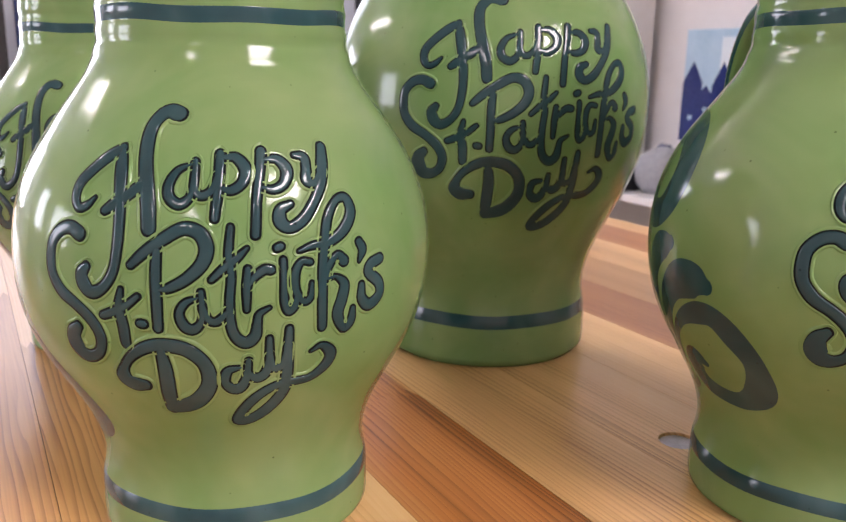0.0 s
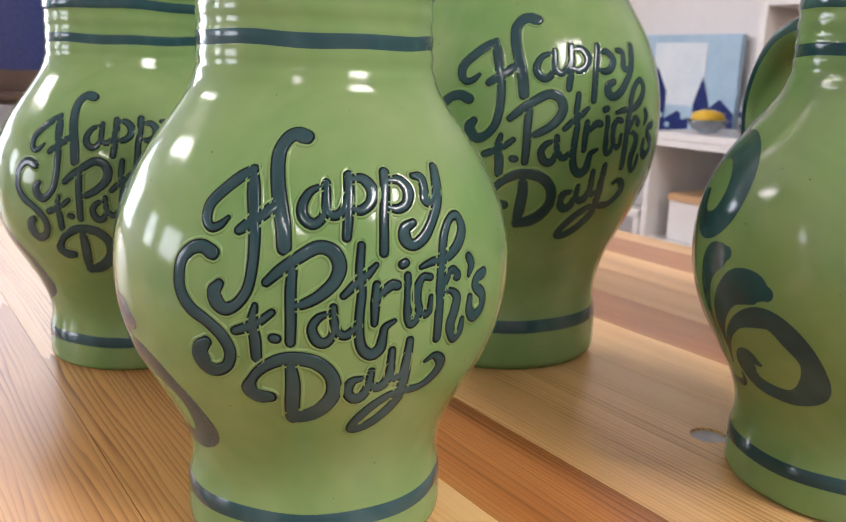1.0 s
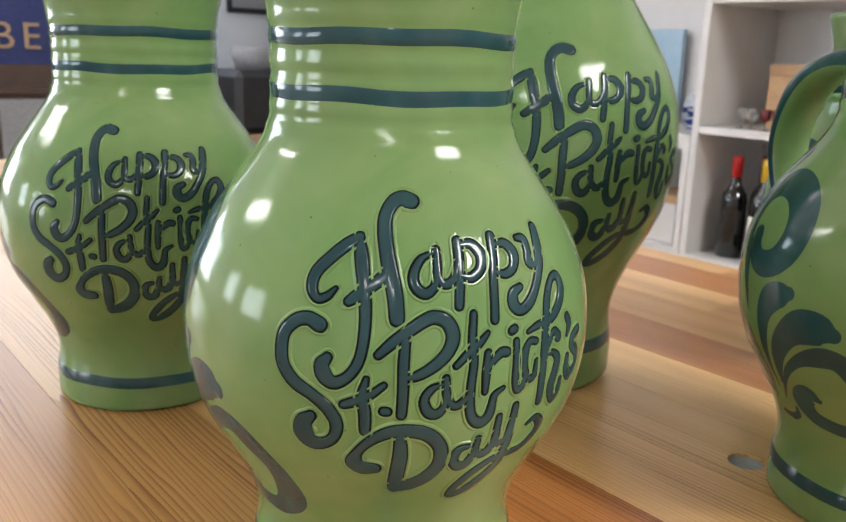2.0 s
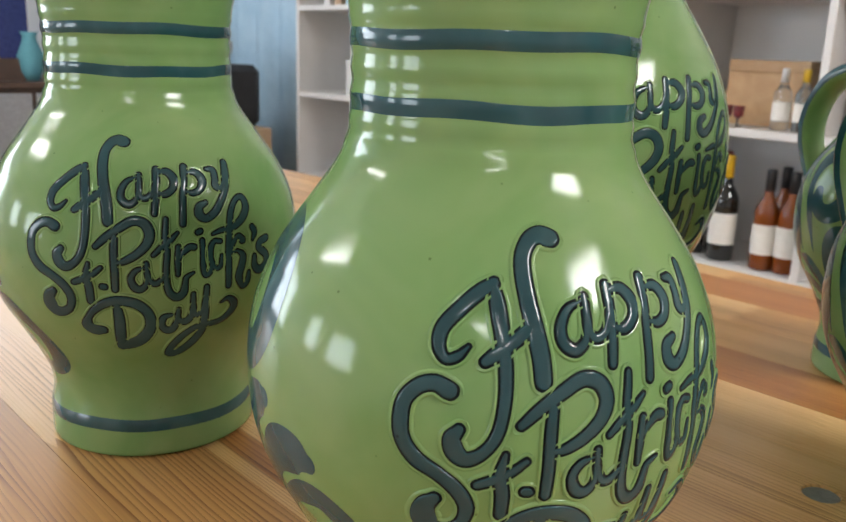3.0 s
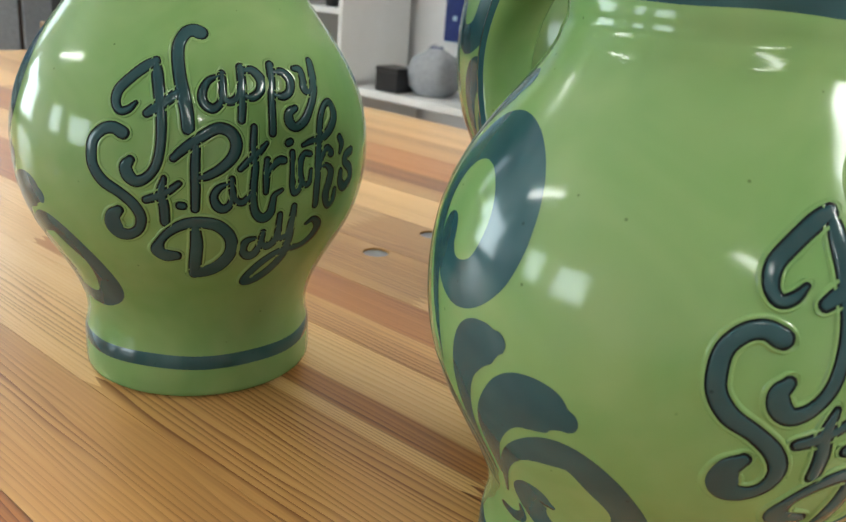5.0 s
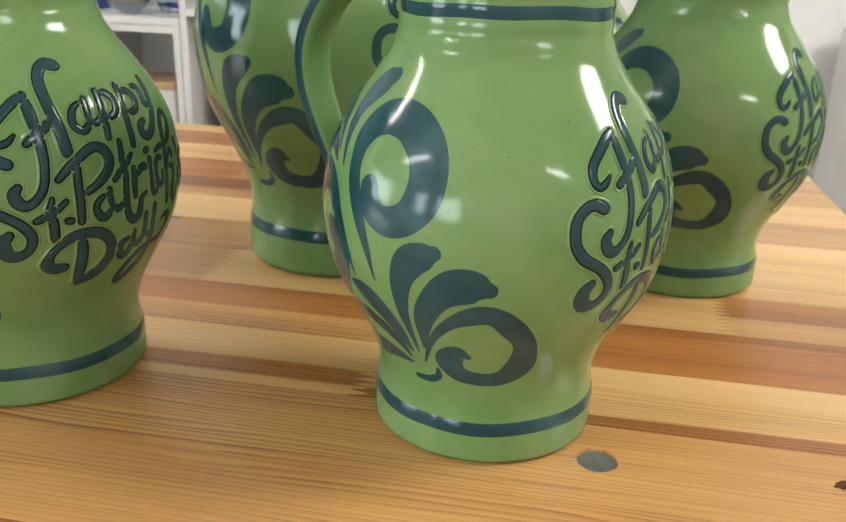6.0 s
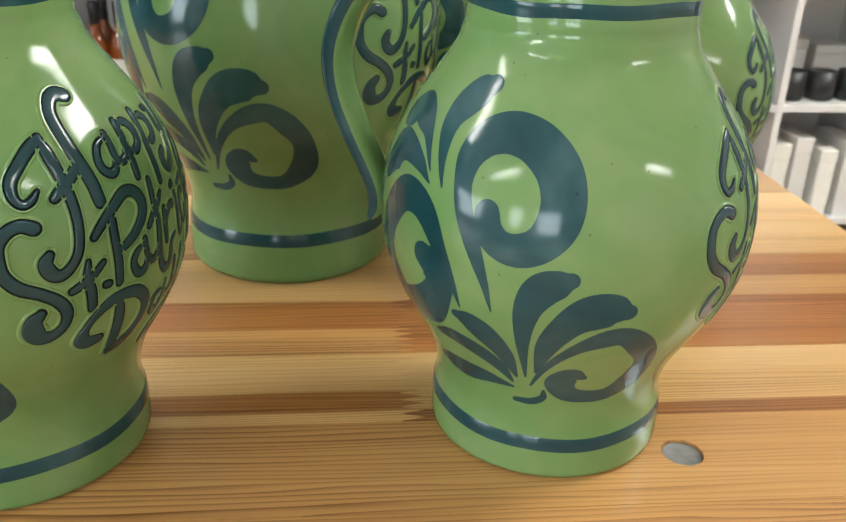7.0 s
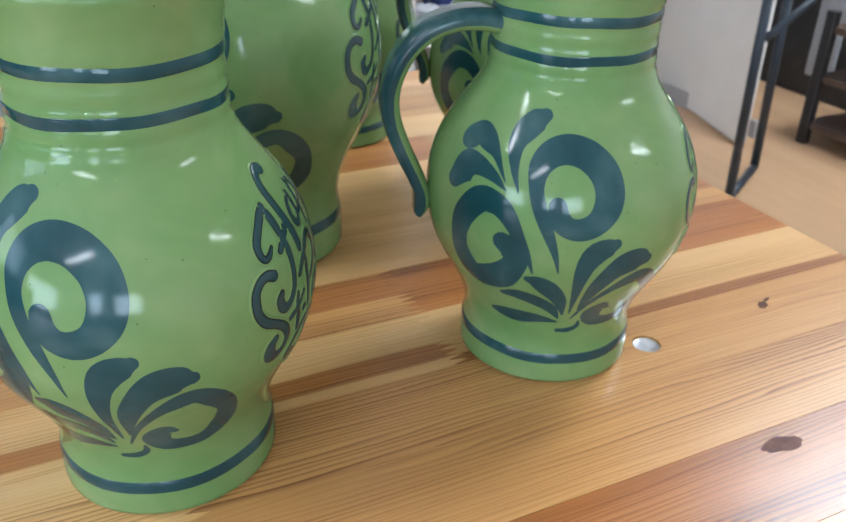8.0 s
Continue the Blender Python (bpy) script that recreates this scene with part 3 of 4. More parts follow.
ORNAMENT = {
    'ring': [(-102.8, 107.9, 0.8), (-104.8, 121.6, 4.2), (-108.7, 137.7, 8.0), (-112.5, 150.9, 8.8), (-114.8, 162.8, 9.4), (-114.7, 173.5, 13.9), (-110.8, 181.2, 17.7), (-103.6, 184.3, 19.1), (-94.9, 181.8, 19.3), (-88.1, 173.8, 19.3), (-85.6, 162.9, 18.8), (-86.7, 151.8, 18.2), (-90.6, 143.4, 15.9), (-96.1, 139.6, 14.8), (-101.3, 140.9, 13.4), (-104.7, 146.3, 13.0), (-105.7, 153.0, 11.5)],
    'ring_small': [(-113.0, 105.3, 1.0), (-115.4, 118.2, 4.7), (-119.2, 130.2, 8.0), (-124.8, 143.3, 12.4), (-130.9, 149.0, 14.8), (-138.1, 147.7, 17.4), (-144.8, 134.1, 17.1), (-147.2, 117.7, 14.4), (-145.8, 102.9, 17.9), (-140.1, 92.0, 20.4), (-127.8, 96.9, 21.9), (-120.6, 110.4, 16.3), (-121.3, 120.7, 19.2), (-125.7, 124.9, 13.5)],
    'up_a': [(-121.7, 158.1, 1.0), (-125.4, 171.4, 5.6), (-127.3, 182.9, 11.0), (-125.2, 191.0, 15.8), (-120.8, 197.3, 15.1), (-117.2, 200.0, 9.5)],
    'up_b': [(-127.9, 162.6, 0.8), (-134.6, 174.9, 5.5), (-140.8, 180.8, 12.5), (-147.5, 184.4, 15.3), (-152.2, 180.7, 17.8)],
    'up_c': [(-127.0, 157.9, 1.0), (-133.5, 163.8, 7.1), (-142.2, 167.1, 13.0), (-148.4, 164.2, 21.6), (-152.8, 155.3, 14.1)],
    'leaf_a': [(-93.3, 67.2, 1.1), (-93.7, 93.4, 6.6), (-92.6, 111.6, 12.1), (-89.3, 122.7, 16.0), (-84.5, 127.2, 13.3), (-81.7, 129.1, 7.7)],
    'leaf_b': [(-89.4, 71.7, 1.6), (-86.1, 92.8, 10.7), (-81.1, 106.3, 14.8), (-75.6, 113.3, 18.8), (-69.3, 115.1, 16.8), (-65.4, 114.0, 8.4)],
    'leaf_c': [(-96.8, 65.9, 1.6), (-100.5, 81.8, 10.2), (-105.7, 92.6, 14.5), (-110.6, 98.0, 12.1), (-114.9, 100.0, 5.3)],
    'leaf_d': [(-98.8, 61.5, 1.7), (-104.0, 72.1, 8.9), (-111.6, 79.2, 11.9), (-119.8, 82.3, 11.2), (-127.5, 80.8, 4.9)],
    'leaf_e': [(-98.7, 57.3, 1.5), (-110.0, 59.4, 9.2), (-121.0, 58.5, 13.1), (-130.6, 58.3, 11.1), (-137.3, 58.3, 5.2)],
    'foot': [(-97.7, 48.6, 3.4), (-90.8, 49.1, 4.6), (-86.2, 52.6, 4.1), (-86.0, 57.8, 1.7)],
    'swirl': [(-91.3, 61.0, 1.3), (-85.3, 78.1, 3.9), (-77.9, 91.5, 6.8), (-70.0, 98.6, 11.2), (-63.6, 99.7, 11.4), (-57.3, 92.5, 13.1), (-51.5, 80.4, 11.5), (-51.2, 64.9, 15.5), (-58.3, 56.2, 10.6), (-67.9, 54.9, 9.6), (-76.5, 57.4, 11.8), (-80.1, 64.7, 14.4), (-76.5, 72.0, 12.0), (-72.0, 70.2, 4.0)],
}


# ---- jugs ----
PROFILE = [(0.0600, 0.003), (0.0624, 0.0042), (0.0632, 0.007), (0.0632, 0.017), (0.0628, 0.024), (0.0616, 0.031), (0.0611, 0.037), (0.0618, 0.044), (0.0642, 0.053), (0.0690, 0.064),
           (0.0778, 0.080), (0.0838, 0.091), (0.0882, 0.102), (0.0912, 0.114), (0.0925, 0.127), (0.0921, 0.140), (0.0900, 0.153), (0.0860, 0.165), (0.0800, 0.177), (0.0720, 0.189),
           (0.0640, 0.200), (0.0580, 0.209), (0.0547, 0.217), (0.0536, 0.224), (0.0533, 0.232), (0.0531, 0.240), (0.0533, 0.250), (0.0538, 0.258), (0.0550, 0.268), (0.0580, 0.280), (0.0600, 0.286)]
FORM = {"r": 1.0, "z": 1.0}
_line = spline(PROFILE, 6)


def radius(h):
    h = h / FORM["z"] if h > 0.004 else h
    ridges = 0.00035 * math.sin((h - 0.214) * 700) if 0.216 < h < 0.262 else 0.0
    return FORM["r"] * (float(np.interp(h, _line[:, 1], _line[:, 0])) + ridges)


def skin(angle, h, off):
    """A point on the jug: degrees from its front (seen from above, anticlockwise), height, distance off the surface."""
    slope = (radius(h + 0.001) - radius(h - 0.001)) / 0.002
    k = 1 / math.hypot(1, slope)
    a, r = radians(angle - 90), radius(h) + off * k
    return Vector((r * math.cos(a), r * math.sin(a), h - off * slope * k))


def stroke(bm, rows, widen, section, lift=0.0, index=0, steps=6, rounded=True):
    """A brush stroke along rows of (degrees, mm high, mm wide) laid on the jug; section gives (across, off) pairs."""
    line = spline(rows, steps)
    line[:, 2] = np.maximum(line[:, 2], 0.4)
    n = len(line)
    ring = []
    def at(i):
        a, h, w = line[i]
        h /= 1000
        b, c = line[min(i + 1, n - 1)], line[max(i - 1, 0)]
        slope = (radius(h + 0.001) - radius(h - 0.001)) / 0.002
        mu, mv = radians(1) * radius(h), math.hypot(1, slope)
        tu, tv = (b[0] - c[0]) * mu, (b[1] - c[1]) / 1000 * mv
        s = math.hypot(tu, tv) or 1
        return a, h, mu, mv, tu / s, tv / s, (w / 1000 + widen) / 2
    stations = []
    for i in range(n):
        a, h, mu, mv, tu, tv, half = at(i)
        if rounded and i in (0, n - 1):
            sign = -1 if i == 0 else 1
            caps = [(0.0, 1.0), (0.5, 0.87), (0.8, 0.6), (0.95, 0.31), (1.0, 0.04)]
            caps = caps[::-1] if i == 0 else caps
            for along, share in caps:
                stations.append((a + sign * tu * along * half / mu, h + sign * tv * along * half / mv, mu, mv, tu, tv, half * share))
        else:
            stations.append((a, h, mu, mv, tu, tv, half))
    for a, h, mu, mv, tu, tv, half in stations:
        ring.append([bm.verts.new(skin(a + tv * half * c / mu, max(0.001, h - tu * half * c / mv), o + lift)) for c, o in section])
    for p, q in zip(ring, ring[1:]):
        for k in range(len(section) - 1):
            f = bm.faces.new((p[k], p[k + 1], q[k + 1], q[k]))
            f.material_index, f.smooth = index, True


def dome(count, edge, top):
    return [(c, edge + (top - edge) * (1 - abs(c) ** 2.5)) for c in np.linspace(-1, 1, count)]


def flat_mesh(bm, name, mats, parent, label=""):
    me = bpy.data.meshes.new(name)
    bm.to_mesh(me)
    bm.free()
    for m in mats:
        me.materials.append(m)
    ob = new(name, me)
    ob.parent = parent
    return tagged(ob, label)


def make_jug(m, label, form=(1.0, 1.0), letters=(0.0, 1.0), leaves=(0.0, 1.0, 0.0), bands=((0.0202, 0.0282), (0.2277, 0.2343), (0.2500, 0.2570))):
    FORM["r"], FORM["z"] = form
    fr, fz = form
    moved = lambda rows, by: [(a + (by[2] if len(by) > 2 else 0), by[0] + by[1] * h, w * (by[1] + fr) / 2) for a, h, w in rows]
    jug = thing("jug", m, label, "jug", "green jugs on the table")
    inner = [((r - 0.0055) * fr, h * fz) for r, h in _line[::-6] if h > 0.018] + [(0.001, 0.018)]
    fine = np.concatenate([np.linspace(0.0032, 0.011, 5), np.arange(0.014, 0.286 * fz, 0.0022)])
    outer = [(0.001, 0.0032), (0.055 * fr, 0.0032)] + [(radius(h), h) for h in fine] + [(0.0592 * fr, 0.2885 * fz), (0.0568 * fr, 0.2885 * fz)]
    part("body", lathe(outer + inner, 144, cap=False), GREEN, jug, smooth=True)
    # bands
    for h0, h1 in bands:
        bm = bmesh.new()
        seg = 120
        rows = []
        for i in range(seg):
            a = 360 * i / seg
            wob = 0.0004 * math.sin(radians(3 * a + h0 * 9000)) + 0.0003 * math.sin(radians(7 * a))
            rows.append([bm.verts.new(skin(a, h0 + (h1 - h0) * c + wob, o)) for c, o in ((0, -0.0001), (0.08, 0.00014), (0.5, 0.00022), (0.92, 0.00014), (1, -0.0001))])
        for i in range(seg):
            p, q = rows[i], rows[(i + 1) % seg]
            for k in range(4):
                bm.faces.new((p[k], q[k], q[k + 1], p[k + 1])).smooth = True
        flat_mesh(bm, "painted_band", [SLATE], jug, "slate blue painted band")
    # incised lettering: a soft burr, black line for the groove's shade, slate filling
    bm = bmesh.new()
    for i, rows in enumerate(LETTERS.values()):
        rows = moved(rows, letters)
        step = i * 3e-6
        stroke(bm, rows, 0.0028, [(-1, -0.00012), (-0.88, 0.00052), (-0.76, 0.00060), (-0.6, 0.00030), (0, 0.0003), (0.6, 0.00030), (0.76, 0.00060), (0.88, 0.00052), (1, -0.00012)], step, 0)
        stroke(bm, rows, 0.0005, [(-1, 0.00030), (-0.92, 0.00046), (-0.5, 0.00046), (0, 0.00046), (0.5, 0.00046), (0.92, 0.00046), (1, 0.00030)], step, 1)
        stroke(bm, rows, -0.0013, [(-1, 0.00044), (-0.95, 0.00062), (-0.85, 0.00072), (-0.5, 0.00080), (0, 0.00084), (0.5, 0.00080), (0.85, 0.00072), (0.95, 0.00062), (1, 0.00044)], step, 2)
    flat_mesh(bm, "lettering", [GREEN, GROOVE_SHADE, INK], jug, "incised slate blue lettering Happy St. Patrick's Day")
    # brushed ornament
    for name, rows in ORNAMENT.items():
        rows = moved(rows, leaves)
        bm = bmesh.new()
        stroke(bm, rows, 0.0, [(c, 0.00010 + 0.00006 * (1 - c * c)) for c in np.linspace(-1, 1, 13)], 0, 0, 8)
        flat_mesh(bm, "painted_leaf" if "ring" not in name and "swirl" not in name else "painted_scroll", [SLATE], jug)
    # handle: a strap at the back, its outer face painted
    path = spline([(0.048, 0.2440, 13), (0.062, 0.2465, 13), (0.080, 0.2450, 12), (0.098, 0.2370, 12), (0.1115, 0.2215, 11.5), (0.1190, 0.2010, 11), (0.1180, 0.1810, 10.5), (0.1105, 0.1600, 10), (0.1025, 0.1430, 9.5), (0.0975, 0.1300, 9), (0.0970, 0.1200, 9), (0.0995, 0.1135, 5)], 5)
    strap, paint = bmesh.new(), bmesh.new()
    last = lastp = None
    for i in range(len(path)):
        r, h, th = path[i]
        b, c = path[min(i + 1, len(path) - 1)], path[max(i - 1, 0)]
        way = Vector((0, b[0] - c[0], b[1] - c[1])).normalized()
        out = Vector((0, -way.z, way.y)) * -1.0
        if out.dot(Vector((0, 1, 0.6))) < 0:
            out = -out
        th, wide = th / 1600, 0.0165 - 0.0050 * i / len(path)
        centre, ring, ringp = Vector((0, r, h)), [], []
        for k in range(20):
            a = 2 * math.pi * (k - 1) / 20
            cx, co = math.cos(a), math.sin(a)
            sx = math.copysign(abs(cx) ** 0.8, cx) * wide
            so = math.copysign(abs(co) ** 0.9, co) * th * (1 - 0.18 * math.exp(-(cx / 0.3) ** 2) * (co > 0))
            ring.append(strap.verts.new(centre + Vector((sx, 0, 0)) + out * so))
            if k <= 12:
                ringp.append(paint.verts.new(centre + Vector((sx * 1.012, 0, 0)) + out * (so * 1.012 + 0.00025)))
        if last:
            for k in range(20):
                strap.faces.new((last[k], last[(k + 1) % 20], ring[(k + 1) % 20], ring[k]))
            for k in range(12):
                paint.faces.new((lastp[k], lastp[k + 1], ringp[k + 1], ringp[k])).smooth = True
        else:
            strap.faces.new(ring)
        last, lastp = ring, ringp
    strap.faces.new(last)
    for mesh in (strap, paint):
        bmesh.ops.scale(mesh, vec=(fr, fr, fz), verts=mesh.verts)
        bmesh.ops.rotate(mesh, cent=(0, 0, 0), matrix=Matrix.Rotation(radians(1), 3, "Z"), verts=mesh.verts)
    handle = part("handle", strap, GREEN, jug, smooth=True)
    flat_mesh(paint, "painted_back", [SLATE], handle, "slate blue painted back of the handle")
    return jug


def stood(x, y, turn, sr=1.0, sz=1.0):
    return Matrix.LocRotScale((x, y, 0.75), Euler((0, 0, radians(turn))), (sr, sr, sz))


JUG = "green glazed stoneware jug with slate blue lettering"
first = make_jug(stood(-0.0559, 0.4008, 9.8), JUG + " on the table")
make_jug(stood(0.2411, 0.4126, 4.5, 1.0285, 1.02), JUG + " on the table", letters=(-4.0, 1.0), leaves=(15.0, 0.915, -2.0))
for spot in (stood(-0.2016, 0.6431, 7.0, 1.016, 1.007), stood(0.380, 0.624, 8.0, 1.0, 1.0)):
    copy_thing(first, spot)
make_jug(stood(0.0823, 0.6571, 9.7, 1.018, 0.987), "large " + JUG + " behind the others", (1.23, 1.43), (21.6, 1.21), (17.5, 1.25, -8.5), ((0.0327, 0.0430), (0.3240, 0.3330), (0.3560, 0.3650)))


# ---- shelving along the east wall ----
FRONT, BACK = 2.18, 2.575
def shelf_unit(y0, widths, levels, label):
    """Open white shelving; its front faces the table. widths: of the columns; levels: heights of the boards, from the plinth up."""
    unit = thing("shelf_unit", room(FRONT, y0), label, "shelf", "white shelf units")
    deep, t, wide = BACK - FRONT, 0.022, sum(widths)
    top, at = levels[-1], [sum(widths[:i]) for i in range(len(widths) + 1)]
    for y in at:
        part("upright", boxed(0, y - t / 2, 0, deep, y + t / 2, top, edge=0.0012), PAINT, unit)
    for z in levels:
        for a, b in zip(at, at[1:]):
            part("shelf_board", boxed(0.002, a + t / 2 + 0.0005, z - t - 0.001, deep, b - t / 2 - 0.0005, z - 0.001, edge=0.001), PAINT, unit)
    part("top_board", boxed(-0.001, -t / 2, top, deep, wide + t / 2, top + 0.024, edge=0.0015), PAINT, unit)
    part("back_panel", boxed(deep - 0.006, 0, 0.02, deep + 0.004, wide, top, edge=0), PAINT, unit)
    return unit


shelf_unit(0.70, [0.38, 0.475], [0.03, 0.41, 0.81, 1.19, 1.57], "tall open white shelf unit with bottles")
shelf_unit(2.66, [0.41, 0.41], [0.03, 0.40, 0.785, 1.17, 1.55], "tall open white shelf unit, half filled")
shelf_unit(-1.21, [0.375, 0.375], [0.055, 0.43, 0.795], "low open white shelf unit with blue and white pottery")
shelf_unit(1.58, [0.35], [0.03, 0.42, 0.755], "low open white shelf cube")

NAVY = mottled("cobalt_glaze", (0.012, 0.02, 0.10), (0.03, 0.05, 0.19), 60, 0.15, fine=0.3)
GREYWARE = mottled("grey_salt_glaze", (0.40, 0.42, 0.47), (0.55, 0.57, 0.61), 50, 0.2, fine=0.3)
LABEL = mottled("paper_label", (0.72, 0.70, 0.64), (0.82, 0.80, 0.75), 40, 0.7, fine=0.2)
YELLOW = mottled("yellow_capsule", (0.62, 0.38, 0.01), (0.75, 0.48, 0.03), 50, 0.35)
RED = mottled("red_capsule", (0.42, 0.012, 0.012), (0.55, 0.02, 0.02), 50, 0.35)
MAROON = mottled("maroon_capsule", (0.09, 0.008, 0.012), (0.15, 0.012, 0.018), 50, 0.35)
TEAL = mottled("teal_fabric", (0.08, 0.26, 0.32), (0.13, 0.36, 0.42), 150, 0.85, relief=0.0006, fine=0.4)
CARD = mottled("brown_cardboard", (0.34, 0.23, 0.14), (0.44, 0.31, 0.20), 25, 0.8, fine=0.4)
SKYBLUE = mottled("pale_blue_cloth", (0.30, 0.46, 0.60), (0.42, 0.58, 0.70), 8, 0.8, fine=0.3)
PINK = mottled("rose_card", (0.55, 0.34, 0.30), (0.66, 0.44, 0.40), 40, 0.7, fine=0.3)
FOLIAGE = mottled("green_plastic", (0.05, 0.26, 0.10), (0.09, 0.36, 0.16), 30, 0.4, fine=0.3)
GREYCLOTH = mottled("grey_cloth", (0.20, 0.21, 0.23), (0.32, 0.33, 0.35), 60, 0.9, relief=0.001, fine=0.5)
DARKGLASS, tree, s = material("dark_bottle_glass")
s.inputs["Base Color"].default_value, s.inputs["Roughness"].default_value, s.inputs["Coat Weight"].default_value = (0.006, 0.007, 0.006, 1), 0.06, 0.5
AMBER, tree, s = material("amber_spirit_glass")
s.inputs["Base Color"].default_value, s.inputs["Roughness"].default_value = (0.30, 0.075, 0.012, 1), 0.06
s.inputs["Transmission Weight"].default_value = 0.35
CLEAR, tree, s = material("clear_glass")
s.inputs["Base Color"].default_value, s.inputs["Roughness"].default_value = (0.85, 0.9, 0.92, 1), 0.05
s.inputs["Transmission Weight"].default_value = 0.92


def bottle(x, y, z, tall, wide, glass, capsule, label_mat, label, cat="bottle"):
    b = thing("bottle", room(x, y, z, random.uniform(0, 360)), label, cat, "bottles on the shelves")
    r = wide / 2
    prof = [(r * 0.9, 0.0005), (r, 0.004), (r, tall * 0.56), (r * 0.93, tall * 0.62), (r * 0.6, tall * 0.69), (r * 0.4, tall * 0.74), (r * 0.37, tall * 0.80), (r * 0.36, tall * 0.99)]
    part("glass", lathe(prof, 24), glass, b, smooth=True)
    part("capsule", lathe([(r * 0.41, tall * 0.79), (r * 0.41, tall * 0.985), (r * 0.36, tall)], 20), capsule, b, smooth=True)
    if label_mat:
        part("label", lathe([(r * 1.012, tall * 0.16), (r * 1.012, tall * 0.46)], 24, cap=False), label_mat, b)
    return b


random.seed(5)
for x, y, cap, lab in ((0.09, 1.450, RED, None), (0.17, 1.400, MAROON, None), (0.07, 1.340, YELLOW, LABEL)):
    bottle(FRONT + x, y, 0.41, 0.315, 0.078, DARKGLASS, cap, lab, "dark wine bottle with a coloured capsule, on the shelf")
for y, x in ((1.205, 0.06), (1.140, 0.07), (1.205, 0.16)):
    bottle(FRONT + x, y, 0.41, 0.29, 0.068, AMBER, BLACK, LABEL, "amber spirit bottle with a pale label, on the shelf")
for y in (1.000, 0.93, 0.86, 0.79):
    bottle(FRONT + 0.08, y, 0.41, 0.29, 0.066, AMBER, BLACK, LABEL, "amber spirit bottle with a pale label, on the shelf")
for y, cap in ((1.210, PAINT), (1.150, YELLOW), (1.120, BLACK)):
    bottle(FRONT + 0.07 + 0.05 * (y < 1.13), y, 0.81, 0.17, 0.05, CLEAR, cap, LABEL, "small clear bottle with a pale label, on the shelf")


def carton(x, y, z, dx, dy, dz, mat, label, cat="box", turn=0.0):
    c = thing("carton", room(x, y, z, turn), label, cat, "boxes on the shelves")
    part("tray", boxed(-dx / 2, -dy / 2, 0, dx / 2, dy / 2, dz * 0.82, edge=0.002), mat, c)
    part("lid", boxed(-dx / 2 - 0.0015, -dy / 2 - 0.0015, dz * 0.82 + 0.0005, dx / 2 + 0.0015, dy / 2 + 0.0015, dz, edge=0.002), mat, c)
    return c


carton(FRONT + 0.25, 1.300, 0.81, 0.20, 0.24, 0.19, RAW, "plain pale wooden box on the shelf")
carton(FRONT + 0.22, 0.89, 0.81, 0.22, 0.26, 0.17, CARD, "brown cardboard box on the shelf")
carton(FRONT + 0.2, 1.260, 1.19, 0.2, 0.3, 0.1, PAINT, "flat white box on the upper shelf")
for y in (1.435, 1.400, 1.360, 1.325):
    c = thing("spirit_glass", room(FRONT + 0.05, y, 0.81), "small stemmed glass with red liqueur, on the shelf", "glass", "spirit glasses")
    part("foot", lathe([(0.014, 0.0005), (0.014, 0.002), (0.003, 0.004), (0.003, 0.022)], 16), CLEAR, c, smooth=True)
    part("bowl", lathe([(0.003, 0.022), (0.014, 0.032), (0.016, 0.06)], 16), MAROON if y < 1.40 else CLEAR, c, smooth=True)
for k, y in enumerate((0.75, 0.82, 0.89, 0.950, 1.010, 1.140, 1.220, 1.320)):
    dz = (0.19, 0.23, 0.17, 0.24, 0.2, 0.15, 0.22, 0.18)[k]
    carton(FRONT + 0.12, y, 1.19 + (0.1 if y > 1.05 else 0), 0.14, 0.05, dz, (NAVY, PAINT, GREYCLOTH, TEAL, LABEL, NAVY, CARD, TEAL)[k], "narrow coloured carton standing on the upper shelf")


def lidded_jar(x, y, z, wide, tall):
    j = thing("lidded_jar", room(x, y, z), "grey stoneware jar with cobalt blue bands and a lid", "jar", "blue and white pottery")
    r = wide / 2
    part("pot", lathe([(r * 0.7, 0.0005), (r * 0.78, 0.003), (r, tall * 0.28), (r, tall * 0.45), (r * 0.86, tall * 0.62)], 32), GREYWARE, j, smooth=True)
    for a, b in ((0.14, 0.20), (0.36, 0.48)):
        part("painted_band", lathe([(r * np.interp(a, (0, 0.28), (0.78, 1.0)) + 0.0006, tall * a), (r * np.interp(b, (0, 0.28), (0.78, 1.0)) + 0.0006, tall * b)], 32, cap=False), NAVY, j, smooth=True)
    lid = part("lid", lathe([(r * 0.9, tall * 0.622), (r * 0.9, tall * 0.65), (r * 0.6, tall * 0.76), (r * 0.18, tall * 0.80)], 32), GREYWARE, j, smooth=True)
    part("knob", lathe([(r * 0.10, tall * 0.795), (r * 0.2, tall * 0.88), (r * 0.22, tall * 0.93), (r * 0.1, tall)], 20), NAVY, lid, smooth=True)


